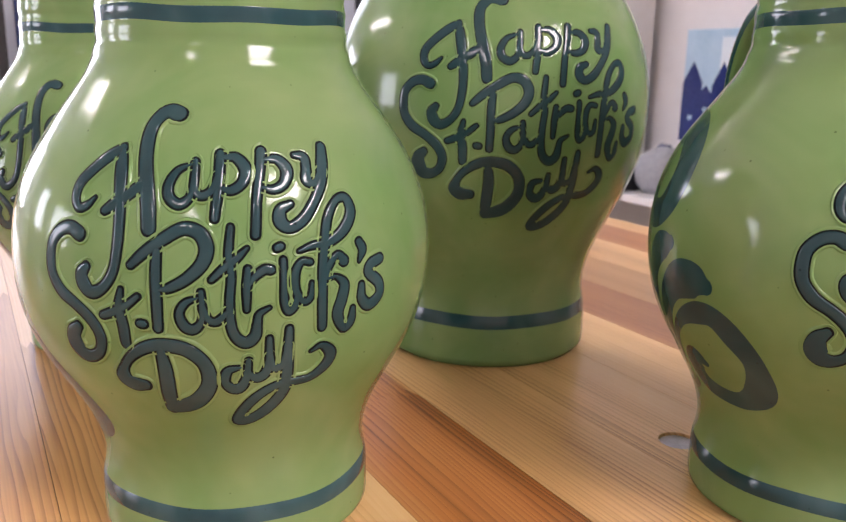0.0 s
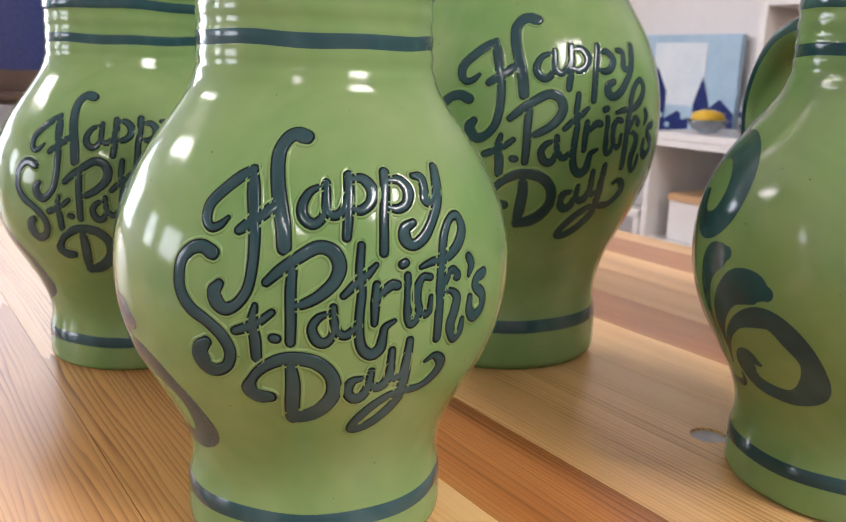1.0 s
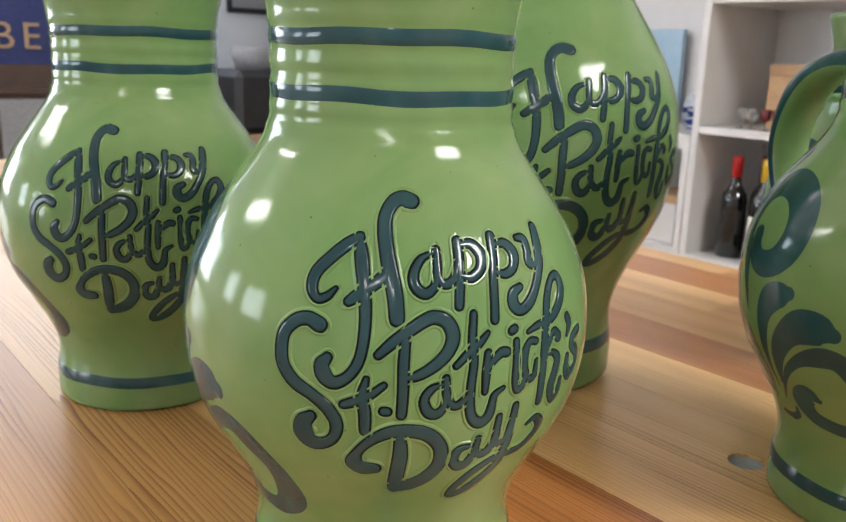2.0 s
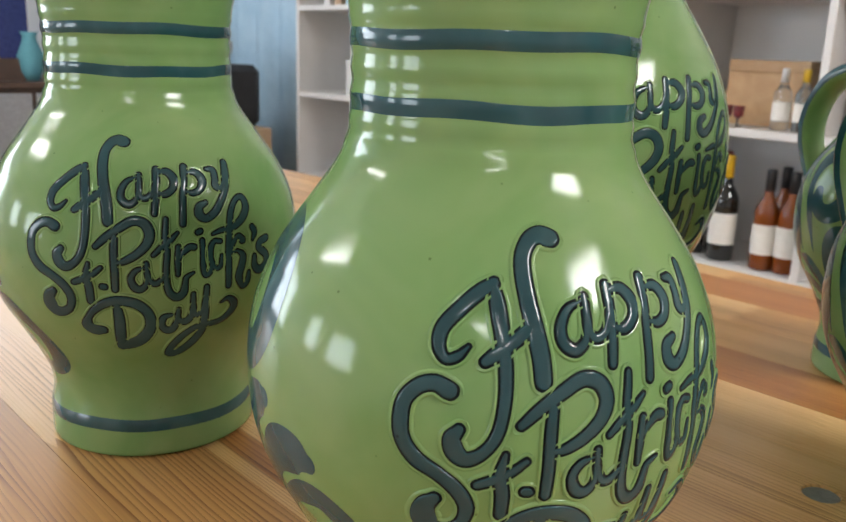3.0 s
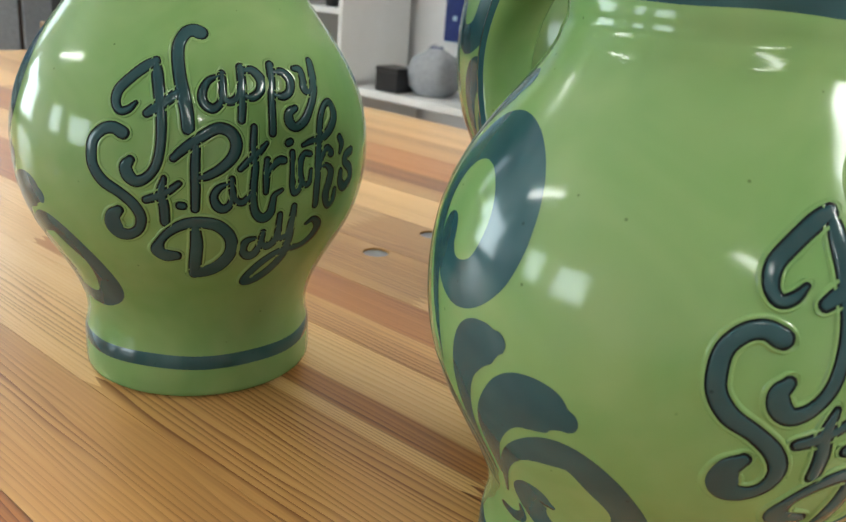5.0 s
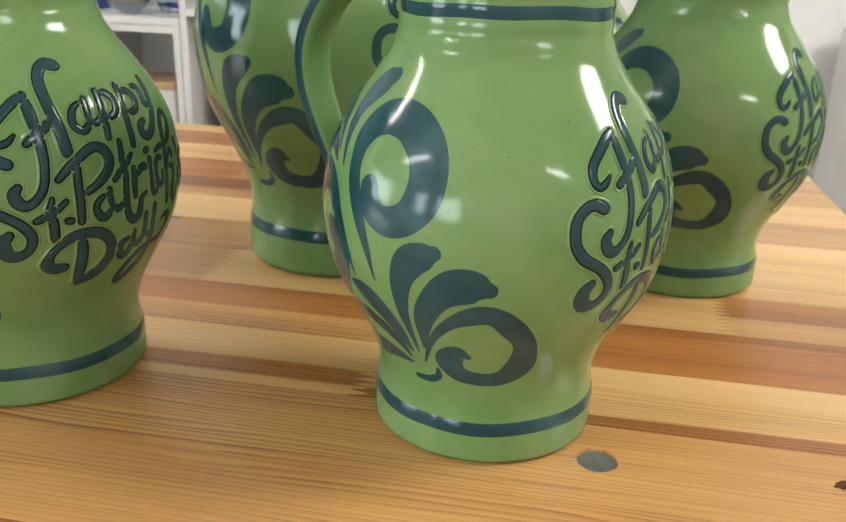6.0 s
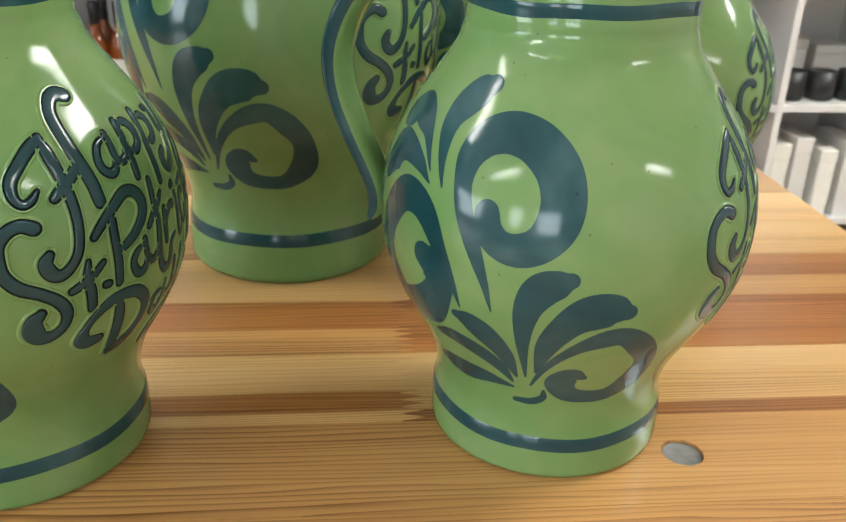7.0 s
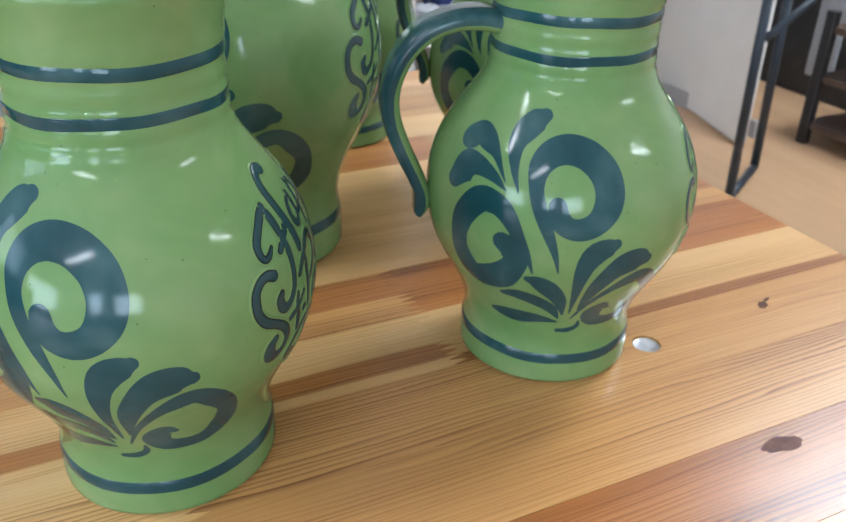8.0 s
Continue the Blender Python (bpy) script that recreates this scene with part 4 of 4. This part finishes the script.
def stoneware_bottle(x, y, z, wide, tall):
    j = thing("stoneware_bottle", room(x, y, z), "tall grey stoneware bottle painted cobalt blue", "bottle", "blue and white pottery")
    r = wide / 2
    prof = [(r * 0.92, 0.0005), (r, 0.004), (r, tall * 0.55), (r * 0.82, tall * 0.66), (r * 0.4, tall * 0.76), (r * 0.3, tall * 0.82), (r * 0.3, tall * 0.93), (r * 0.38, tall * 0.96), (r * 0.34, tall)]
    part("body", lathe(prof, 32), GREYWARE, j, smooth=True)
    for a, b in ((0.06, 0.09), (0.14, 0.26), (0.30, 0.42), (0.46, 0.50)):
        part("painted_band", lathe([(r + 0.0007, tall * a), (r + 0.0007, tall * b)], 32, cap=False), NAVY, j, smooth=True)
    part("ear", tube(bmesh.new(), [(r * 0.36, 0, tall * 0.9), (r * 0.8, 0, tall * 0.86), (r * 0.95, 0, tall * 0.76), (r * 0.72, 0, tall * 0.68)], 0.007), GREYWARE, j, smooth=True)


# low unit by the passage
lidded_jar(FRONT + 0.10, -0.555, 0.43, 0.125, 0.125)
stoneware_bottle(FRONT + 0.19, -0.665, 0.43, 0.095, 0.26)
painted = carton(FRONT + 0.075, -0.735, 0.43, 0.09, 0.165, 0.055, GREYWARE, "long blue and white printed box beside the pottery", turn=8)
part("printed_strip", boxed(-0.0465, -0.07, 0.020, -0.0455, 0.07, 0.040, edge=0), NAVY, painted)
part("printed_edge", boxed(-0.0465, -0.08, 0.002, -0.0456, 0.08, 0.010, edge=0), RED, painted)
bin_ = thing("storage_bin", room(FRONT + 0.12, -0.62, 0.055), "teal fabric bin with a wooden board on top", "bin")
part("bin_body", boxed(-0.10, -0.13, 0.0, 0.14, 0.13, 0.155, edge=0.006), TEAL, bin_)
part("board", boxed(-0.13, -0.15, 0.156, 0.15, 0.15, 0.20, edge=0.012), RAW, bin_)
for k, y in enumerate((-0.90, -1.0, -1.10)):
    cup = thing("mug", room(FRONT + 0.09, y, 0.43), "matt black ceramic mug on the shelf", "mug", "black mugs")
    part("mug_body", lathe([(0.036, 0.0005), (0.043, 0.004), (0.044, 0.09), (0.041, 0.09), (0.04, 0.01)], 24), BLACK, cup, smooth=True)
    part("mug_handle", tube(bmesh.new(), [(0.042, 0, 0.075), (0.062, 0, 0.07), (0.066, 0, 0.045), (0.058, 0, 0.025), (0.042, 0, 0.02)], 0.005), BLACK, cup, smooth=True)
carton(FRONT + 0.26, -0.93, 0.43, 0.14, 0.12, 0.17, PAINT, "white carton at the back of the shelf")
carton(FRONT + 0.26, -1.08, 0.43, 0.14, 0.12, 0.15, PAINT, "white carton at the back of the shelf")
for k, (y, dz) in enumerate(((-0.89, 0.24), (-0.96, 0.26), (-1.05, 0.22), (-1.13, 0.25))):
    carton(FRONT + 0.13, y, 0.055, 0.2, 0.055, dz, (LABEL, PAINT, LABEL, PAINT)[k], "narrow white carton standing in the lower shelf")
tray = thing("tray", room(FRONT + 0.14, -0.60, 0.819), "flat black tray on the low shelf unit", "tray")
part("tray_floor", boxed(-0.10, -0.12, 0, 0.10, 0.12, 0.008, edge=0.002), BLACK, tray)
part("tray_rim", boxed(-0.104, -0.124, 0.0085, -0.096, 0.124, 0.022, edge=0.002), BLACK, tray)
for y, mat, cap in ((-0.77, CLEAR, YELLOW), (-0.84, FOLIAGE, PAINT), (-0.90, CLEAR, NAVY), (-0.97, TEAL, PAINT), (-1.05, CLEAR, YELLOW)):
    bottle(FRONT + 0.1, y, 0.819, 0.19, 0.055, mat, cap, LABEL, "small bottle standing on the low shelf unit")

# the further tall unit
carton(FRONT + 0.13, 2.98, 0.785, 0.16, 0.11, 0.145, PAINT, "white carton on the shelf")
carton(FRONT + 0.13, 3.12, 0.785, 0.16, 0.11, 0.15, PAINT, "white carton on the shelf")
speaker = thing("book_stand", room(FRONT + 0.12, 3.00, 0.93), "slim black upright case on white cartons", "case")
part("case_body", boxed(-0.05, -0.035, 0, 0.05, 0.035, 0.135, edge=0.004), BLACK, speaker)
part("case_face", boxed(-0.053, -0.028, 0.01, -0.0505, 0.028, 0.125, edge=0.001), GREYCLOTH, speaker)
cup = thing("plant_pot", room(FRONT + 0.07, 2.78, 0.785), "small black flower pot, empty", "pot")
part("pot_body", lathe([(0.024, 0.0005), (0.034, 0.062), (0.036, 0.064), (0.036, 0.072), (0.031, 0.072), (0.022, 0.01)], 24), BLACK, cup, smooth=True)
carafe = thing("carafe", room(FRONT + 0.16, 2.72, 0.785), "grey glass carafe with a dark stopper", "carafe")
part("carafe_body", lathe([(0.05, 0.0005), (0.062, 0.02), (0.066, 0.08), (0.05, 0.15), (0.025, 0.20), (0.022, 0.25), (0.03, 0.265)], 28), GREYWARE, carafe, smooth=True)
part("stopper", lathe([(0.02, 0.266), (0.032, 0.28), (0.034, 0.305), (0.02, 0.32)], 24), GREYCLOTH, carafe, smooth=True)
basket = thing("gift_basket", room(FRONT + 0.10, 3.06, 0.40), "rose striped paper basket with small wares", "basket")
part("basket_body", boxed(-0.06, -0.085, 0, 0.06, 0.085, 0.105, edge=0.006), PINK, basket)
for k in range(4):
    part("stripe", boxed(-0.0625, -0.07 + k * 0.04, 0.008, -0.0605, -0.054 + k * 0.04, 0.095, edge=0), NAVY, basket)
for k in range(3):
    part("ware", lathe([(0.012, 0.1), (0.028, 0.115), (0.03, 0.135), (0.014, 0.155)], 18), (CARD, PINK, RAW)[k], basket, smooth=True).location = (0.0, -0.05 + 0.05 * k, 0.0)
grinder = thing("decanter", room(FRONT + 0.08, 2.80, 0.40), "squat dark decanter with a ball stopper and pale label", "decanter")
part("decanter_body", lathe([(0.046, 0.0005), (0.055, 0.01), (0.056, 0.06), (0.04, 0.09), (0.016, 0.105), (0.015, 0.125)], 28), DARKGLASS, grinder, smooth=True)
part("stopper", lathe([(0.008, 0.126), (0.02, 0.135), (0.023, 0.148), (0.016, 0.163), (0.004, 0.168)], 20), BLACK, grinder, smooth=True)
part("label", boxed(-0.0585, -0.022, 0.02, -0.0565, 0.022, 0.065, edge=0.0005), PINK, grinder)
for k, y in enumerate((2.74, 2.80, 2.86, 2.92, 3.0, 3.16, 3.24, 3.32)):
    carton(FRONT + 0.12, y, 1.17, 0.14, 0.045, (0.2, 0.16, 0.24, 0.19, 0.22, 0.17, 0.21, 0.18)[k], (LABEL, GREYCLOTH, BLACK, PINK, LABEL, SKYBLUE, CARD, PAINT)[k], "narrow carton standing on the upper shelf")

# ---- pictures and wares between the units ----
def picture(m, wide, high, name, label):
    p = thing(name, m, label, "picture")
    part("canvas", boxed(-0.012, 0, 0, 0.012, wide, high, edge=0.002), SKYBLUE, p)
    return p


town = picture(room(2.585, 1.90, 0.68), 0.56, 0.43, "town_picture", "blue canvas picture of dark towers under a pale sky")
CLOUD = mottled("pale_cloud_paint", (0.56, 0.66, 0.72), (0.70, 0.76, 0.80), 14, 0.7, fine=0.3)
part("cloud", boxed(-0.0145, 0.14, 0.17, -0.0125, 0.38, 0.40, edge=0), CLOUD, town)
for y0, wide, high, spire in ((0.0, 0.13, 0.15, 0.05), (0.11, 0.07, 0.18, 0.10), (0.18, 0.14, 0.11, 0.04), (0.31, 0.10, 0.22, 0.09), (0.40, 0.08, 0.18, 0.04), (0.46, 0.098, 0.23, 0.08)):
    bm = bmesh.new()
    a = [bm.verts.new((-0.0150 - 0.0004 * (y0 * 10 % 2), y, z)) for y, z in ((y0, 0.004), (y0 + wide, 0.004), (y0 + wide, high), (y0 + wide / 2, high + spire), (y0, high))]
    bm.faces.new(a)
    part("tower", bm, NAVY, town)
for k in range(14):
    part("lit_pane", boxed(-0.0166, 0.03 + 0.036 * k, 0.05 + 0.035 * (k % 3), -0.0160, 0.05 + 0.036 * k, 0.068 + 0.035 * (k % 3), edge=0), SKYBLUE, town)
framed = thing("framed_picture", room(2.60, 1.62, 0.98), "dark picture in a raw wooden frame", "picture")
part("panel", boxed(-0.004, 0.03, 0.03, 0.004, 0.15, 0.42, edge=0), MAROON, framed)
for a in ((0, 0, 0.18, 0.03), (0, 0.42, 0.18, 0.45), (0, 0.03, 0.03, 0.42), (0.15, 0.03, 0.18, 0.42)):
    part("frame_bar", boxed(-0.012, a[0], a[1], 0.012, a[2], a[3], edge=0.002), RAW, framed)
bowl = thing("fruit_bowl", room(FRONT + 0.12, 1.80, 0.779), "shallow glass bowl with an orange loaf in it", "bowl")
part("dish", lathe([(0.03, 0.0005), (0.055, 0.02), (0.07, 0.045), (0.066, 0.045), (0.05, 0.022)], 28), CLEAR, bowl, smooth=True)
part("loaf", lathe([(0.03, 0.03), (0.056, 0.045), (0.05, 0.065), (0.02, 0.075)], 24), YELLOW, bowl, smooth=True)
stoneware_bottle(FRONT + 0.14, 1.62, 0.779, 0.10, 0.16)
lidded_jar(FRONT + 0.25, 1.70, 0.779, 0.13, 0.15)
carton(FRONT + 0.15, 1.74, 0.03, 0.24, 0.26, 0.30, PAINT, "white carton in the low shelf")
crate = thing("wooden_crate", room(FRONT + 0.13, 1.74, 0.42), "small orange wooden crate in the shelf cube", "crate")
part("crate_body", boxed(-0.09, -0.12, 0, 0.10, 0.12, 0.13, edge=0.003), PAINT, crate)
part("crate_lid", boxed(-0.095, -0.125, 0.1305, 0.105, 0.125, 0.155, edge=0.004), RAW, crate)

bench = thing("display_bench", room(FRONT + 0.02, 1.97), "low white display bench with wares on it", "bench")
part("bench_top", boxed(0, 0, 0.47, 0.38, 0.64, 0.50, edge=0.003), PAINT, bench)
for y in (0.0, 0.61):
    part("bench_side", boxed(0.005, y, 0, 0.375, y + 0.03, 0.4695, edge=0.002), PAINT, bench)
sack = thing("cloth_bag", room(FRONT + 0.17, 2.31, 0.502), "slumped grey cloth bag on the bench", "bag")
bm = lathe([(0.07, 0.0), (0.095, 0.03), (0.10, 0.08), (0.085, 0.13), (0.05, 0.165), (0.02, 0.18)], 28)
for v in bm.verts:
    v.co *= 1 + 0.14 * noise.noise(v.co * 22)
part("bag_body", bm, GREYCLOTH, sack, smooth=True)
part("bag_tie", lathe([(0.024, 0.165), (0.028, 0.172), (0.024, 0.179)], 18), NAVY, sack, smooth=True)
carton(FRONT + 0.09, 2.44, 0.502, 0.10, 0.11, 0.09, BLACK, "small black box on the display bench")
frog = thing("toy_plant", room(FRONT + 0.12, 2.06, 0.502), "green plastic plant in a white pot", "plant")
part("pot", lathe([(0.03, 0.0005), (0.04, 0.06), (0.036, 0.06)], 20), PAINT, frog, smooth=True)
bm = bmesh.new()
rnd = random.Random(3)
for k in range(26):
    a, up = rnd.uniform(0, 6.28), rnd.uniform(0.06, 0.15)
    c = Vector((math.cos(a) * rnd.uniform(0.01, 0.06), math.sin(a) * rnd.uniform(0.01, 0.06), up))
    d = Vector((math.cos(a), math.sin(a), 0.5)).normalized() * 0.035
    side = Vector((-math.sin(a), math.cos(a), 0)) * 0.012
    q = [bm.verts.new(p) for p in (c, c + d * 0.5 + side, c + d, c + d * 0.5 - side)]
    bm.faces.new(q)
part("leaves", bm, FOLIAGE, frog)

# ---- the far north end ----
banner = thing("banner", room(FRONT + 0.10, 3.56), "pale blue cloth banner hanging to the floor", "banner")
bm = bmesh.new()
cols = [[bm.verts.new((0.02 * math.sin(i * 0.9), 0.03 * i, z)) for z in (0.05, 1.0, 2.0)] for i in range(26)]
for a, b in zip(cols, cols[1:]):
    for k in range(2):
        bm.faces.new((a[k], b[k], b[k + 1], a[k + 1]))
ob = part("cloth", bm, SKYBLUE, banner, smooth=True)
ob.modifiers.new("thickness", "SOLIDIFY").thickness = 0.004
part("rail", tube(bmesh.new(), [(0, -0.03, 2.01), (0, 0.78, 2.01)], 0.012), STEEL, banner)

DARKWOOD = mottled("dark_stained_wood", (0.05, 0.03, 0.022), (0.10, 0.062, 0.045), 9, 0.45, fine=0.5)
side = thing("sideboard", room(0.35, Y1 - 0.42), "dark stained sideboard along the end wall", "sideboard")
part("carcass", boxed(0, 0, 0.08, 1.75, 0.40, 0.76, edge=0.004), DARKWOOD, side)
part("top", boxed(-0.02, -0.02, 0.761, 1.77, 0.40, 0.79, edge=0.004), DARKWOOD, side)
for k in range(4):
    door = part("door", boxed(0.02 + 0.43 * k, -0.018, 0.10, 0.43 + 0.43 * k, -0.001, 0.74, edge=0.003), GREYCLOTH, side)
    part("knob", lathe([(0.006, 0), (0.006, 0.012), (0.014, 0.018), (0.012, 0.026)], 16), TIN, door, smooth=True).matrix_basis = pose(0.38 + 0.43 * k, -0.018, 0.45, 90)
sign = thing("letter_sign", room(0.30, Y1 - 0.30, 0.79), "navy board sign with large pale letters", "sign")
part("board", boxed(0, 0, 0, 0.96, 0.02, 0.42, edge=0.003), NAVY, sign)
part("ledge", boxed(0, -0.012, 0, 0.96, -0.001, 0.10, edge=0.002), DARKWOOD, sign)
for k, letter in enumerate("BE"):
    cu = bpy.data.curves.new("letter", "FONT")
    cu.body, cu.size, cu.extrude = letter, 0.17, 0.004
    cu.materials.append(CARD)
    ob = new("letter", cu)
    ob.parent = sign
    ob.matrix_basis = pose(0.52 + 0.125 * k, -0.006, 0.17, 90)
for k, (x, mat, tall) in enumerate(((1.26, TEAL, 0.22), (1.40, GREYWARE, 0.16), (1.52, CARD, 0.25), (1.66, PINK, 0.2), (1.84, BLACK, 0.3))):
    v = thing("vase", room(x, Y1 - 0.30, 0.79), "glazed vase standing on the sideboard", "vase", "vases on the sideboard")
    part("vase_body", lathe([(0.03, 0.0005), (0.05, tall * 0.2), (0.06, tall * 0.5), (0.035, tall * 0.8), (0.03, tall * 0.9), (0.04, tall)], 24), mat, v, smooth=True)
for x, z, wide, high, mat in ((1.50, 0.99, 0.2, 0.3, BLACK), (1.80, 1.03, 0.18, 0.42, MAROON), (2.12, 1.2, 0.3, 0.45, GREYCLOTH)):
    p = thing("wall_picture", room(x, Y1 - 0.012, z), "dark framed picture on the end wall", "picture", "pictures on the end wall")
    part("frame", boxed(-0.012, -0.012, -0.012, wide + 0.012, 0.008, high + 0.012, edge=0.003), BLACK, p)
    part("print", boxed(0.015, -0.016, 0.015, wide - 0.015, -0.0125, high - 0.015, edge=0), mat, p)
machine = thing("coffee_machine", room(1.80, Y1 - 0.95, 0.0), "dark machine on brown cardboard packing", "machine")
part("stand", boxed(-0.22, -0.2, 0, 0.22, 0.2, 0.62, edge=0.006), CARD, machine)
part("housing", boxed(-0.19, -0.17, 0.621, 0.19, 0.17, 0.90, edge=0.03), BLACK, machine)
part("hopper", lathe([(0.10, 0.901), (0.12, 0.96), (0.12, 1.0)], 24), GREYCLOTH, machine, smooth=True)

# ---- the passage and the trestle beyond the table's end ----
trestle = thing("trestle", room(1.5775, -1.4235, 0, 31.4), "blue-black steel trestle standing on the floor", "trestle")
for y in (-0.168, 0.168):
    part("leg", tube(bmesh.new(), [(0.0, y, 0.012), (0.015, y * 0.9, 0.80)], 0.015, 12), STEEL, trestle, smooth=True)
part("foot_bar", tube(bmesh.new(), [(0, -0.168, 0.015), (0, 0.168, 0.015)], 0.014, 12), STEEL, trestle, smooth=True)
part("brace", tube(bmesh.new(), [(-0.006, 0.156, 0.53), (-0.12, -0.165, 0.67), (-0.17, -0.30, 0.73)], 0.012, 12), STEEL, trestle, smooth=True)
part("top_rail", boxed(-0.02, -0.20, 0.802, 0.06, 0.20, 0.83, edge=0.004), STEEL, trestle)


def chair(m):
    c = thing("chair", m, "small low white wooden chair on the floor", "chair")
    part("seat", boxed(-0.2, -0.2, 0.43, 0.2, 0.2, 0.455, edge=0.008), PAINT, c)
    for x in (-0.17, 0.17):
        part("leg", tube(bmesh.new(), [(x, -0.18, 0.0), (x * 0.9, -0.16, 0.429)], 0.022), PAINT, c, smooth=True)
        part("leg", tube(bmesh.new(), [(x, 0.22, 0.0), (x * 0.9, 0.17, 0.429)], 0.022), PAINT, c, smooth=True)
        part("back_post", tube(bmesh.new(), [(x * 0.9, 0.17, 0.456), (x * 0.95, 0.24, 0.84)], 0.022), PAINT, c, smooth=True)
    part("backrest", boxed(-0.19, 0.215, 0.72, 0.19, 0.24, 0.83, edge=0.008), PAINT, c)
    part("stretcher", tube(bmesh.new(), [(-0.16, 0.0, 0.2), (0.16, 0.0, 0.2)], 0.009), PAINT, c, smooth=True)


chair(room(3.17, -2.23, 0, 107) @ Matrix.Scale(0.66, 4))
sofa = thing("sofa", room(3.80, -2.74, 0, 190) @ Matrix.Scale(0.75, 4), "low dark charcoal upholstered sofa in the further room", "sofa")
part("base", boxed(-0.9, -0.4, 0.08, 0.9, 0.4, 0.40, edge=0.03), BLACK, sofa)
part("back", boxed(-0.9, 0.2, 0.401, 0.9, 0.42, 0.82, edge=0.05), BLACK, sofa)
for x in (-0.45, 0.45):
    part("cushion", boxed(x - 0.43, -0.4, 0.401, x + 0.43, 0.19, 0.52, edge=0.04), GREYCLOTH, sofa)
cabinet = thing("dark_cabinet", room(1.92, -2.95, 0, 0), "black cabinet with one grey door, behind the open door", "cabinet")
part("carcass", boxed(0, 0, 0.0, 0.62, 0.5, 1.7, edge=0.006), BLACK, cabinet)
part("door", boxed(0.20, 0.501, 0.10, 0.34, 0.52, 1.6, edge=0.004), GREYCLOTH, cabinet, "grey cabinet door")
rack = thing("low_rack", room(0.93, -2.42, 0, 0), "low dark rack with pottery bowls on its boards", "rack")
for z in (0.06, 0.24, 0.42):
    part("shelf_board", boxed(0, 0.02, z, 0.90, 0.46, z + 0.025, edge=0.003), DARKWOOD, rack)
for x in (0.0, 0.86):
    for y in (0.0, 0.44):
        part("post", boxed(x, y, 0, x + 0.04, y + 0.035, 0.5, edge=0.003), BLACK, rack)
for k in range(6):
    v = thing("pottery_bowl", room(1.02 + 0.145 * k, -2.05, 0.446 if k % 2 else 0.266), "small grey and white bowl on the low rack", "bowl", "bowls on the low rack")
    part("bowl_body", lathe([(0.025, 0.0005), (0.045, 0.02), (0.055, 0.05), (0.05, 0.05), (0.03, 0.015)], 22), (GREYWARE, LABEL, CARD)[k % 3], v, smooth=True)

rack = thing("display_rack", room(-0.75, Y1 - 0.50), "dark display rack crowded with small wares", "rack")
for x in (0.0, 0.96):
    part("post", boxed(x, 0, 0, x + 0.04, 0.36, 1.42, edge=0.003), BLACK, rack)
part("back", boxed(0.041, 0.33, 0.1, 0.959, 0.35, 1.42, edge=0), DARKWOOD, rack)
for z in (0.30, 0.62, 0.92, 1.20):
    part("shelf_board", boxed(0.041, 0, z, 0.959, 0.329, z + 0.025, edge=0.002), DARKWOOD, rack)
rnd = random.Random(21)
for z in (0.646, 0.946, 1.226):
    for k in range(8):
        tall = rnd.uniform(0.09, 0.19)
        mat = rnd.choice((CARD, GREYWARE, BLACK, MAROON, PINK, NAVY, LABEL, TEAL))
        if rnd.random() < 0.5:
            v = thing("vase", room(-0.66 + 0.112 * k, Y1 - 0.36, z), "small glazed vase on the dark rack", "vase", "wares on the dark rack")
            part("vase_body", lathe([(0.022, 0.0005), (0.04, tall * 0.3), (0.036, tall * 0.6), (0.02, tall * 0.85), (0.026, tall)], 18), mat, v, smooth=True)
        else:
            v = carton(-0.66 + 0.112 * k, Y1 - 0.36, z, 0.08, 0.09, tall, mat, "small coloured box on the dark rack")
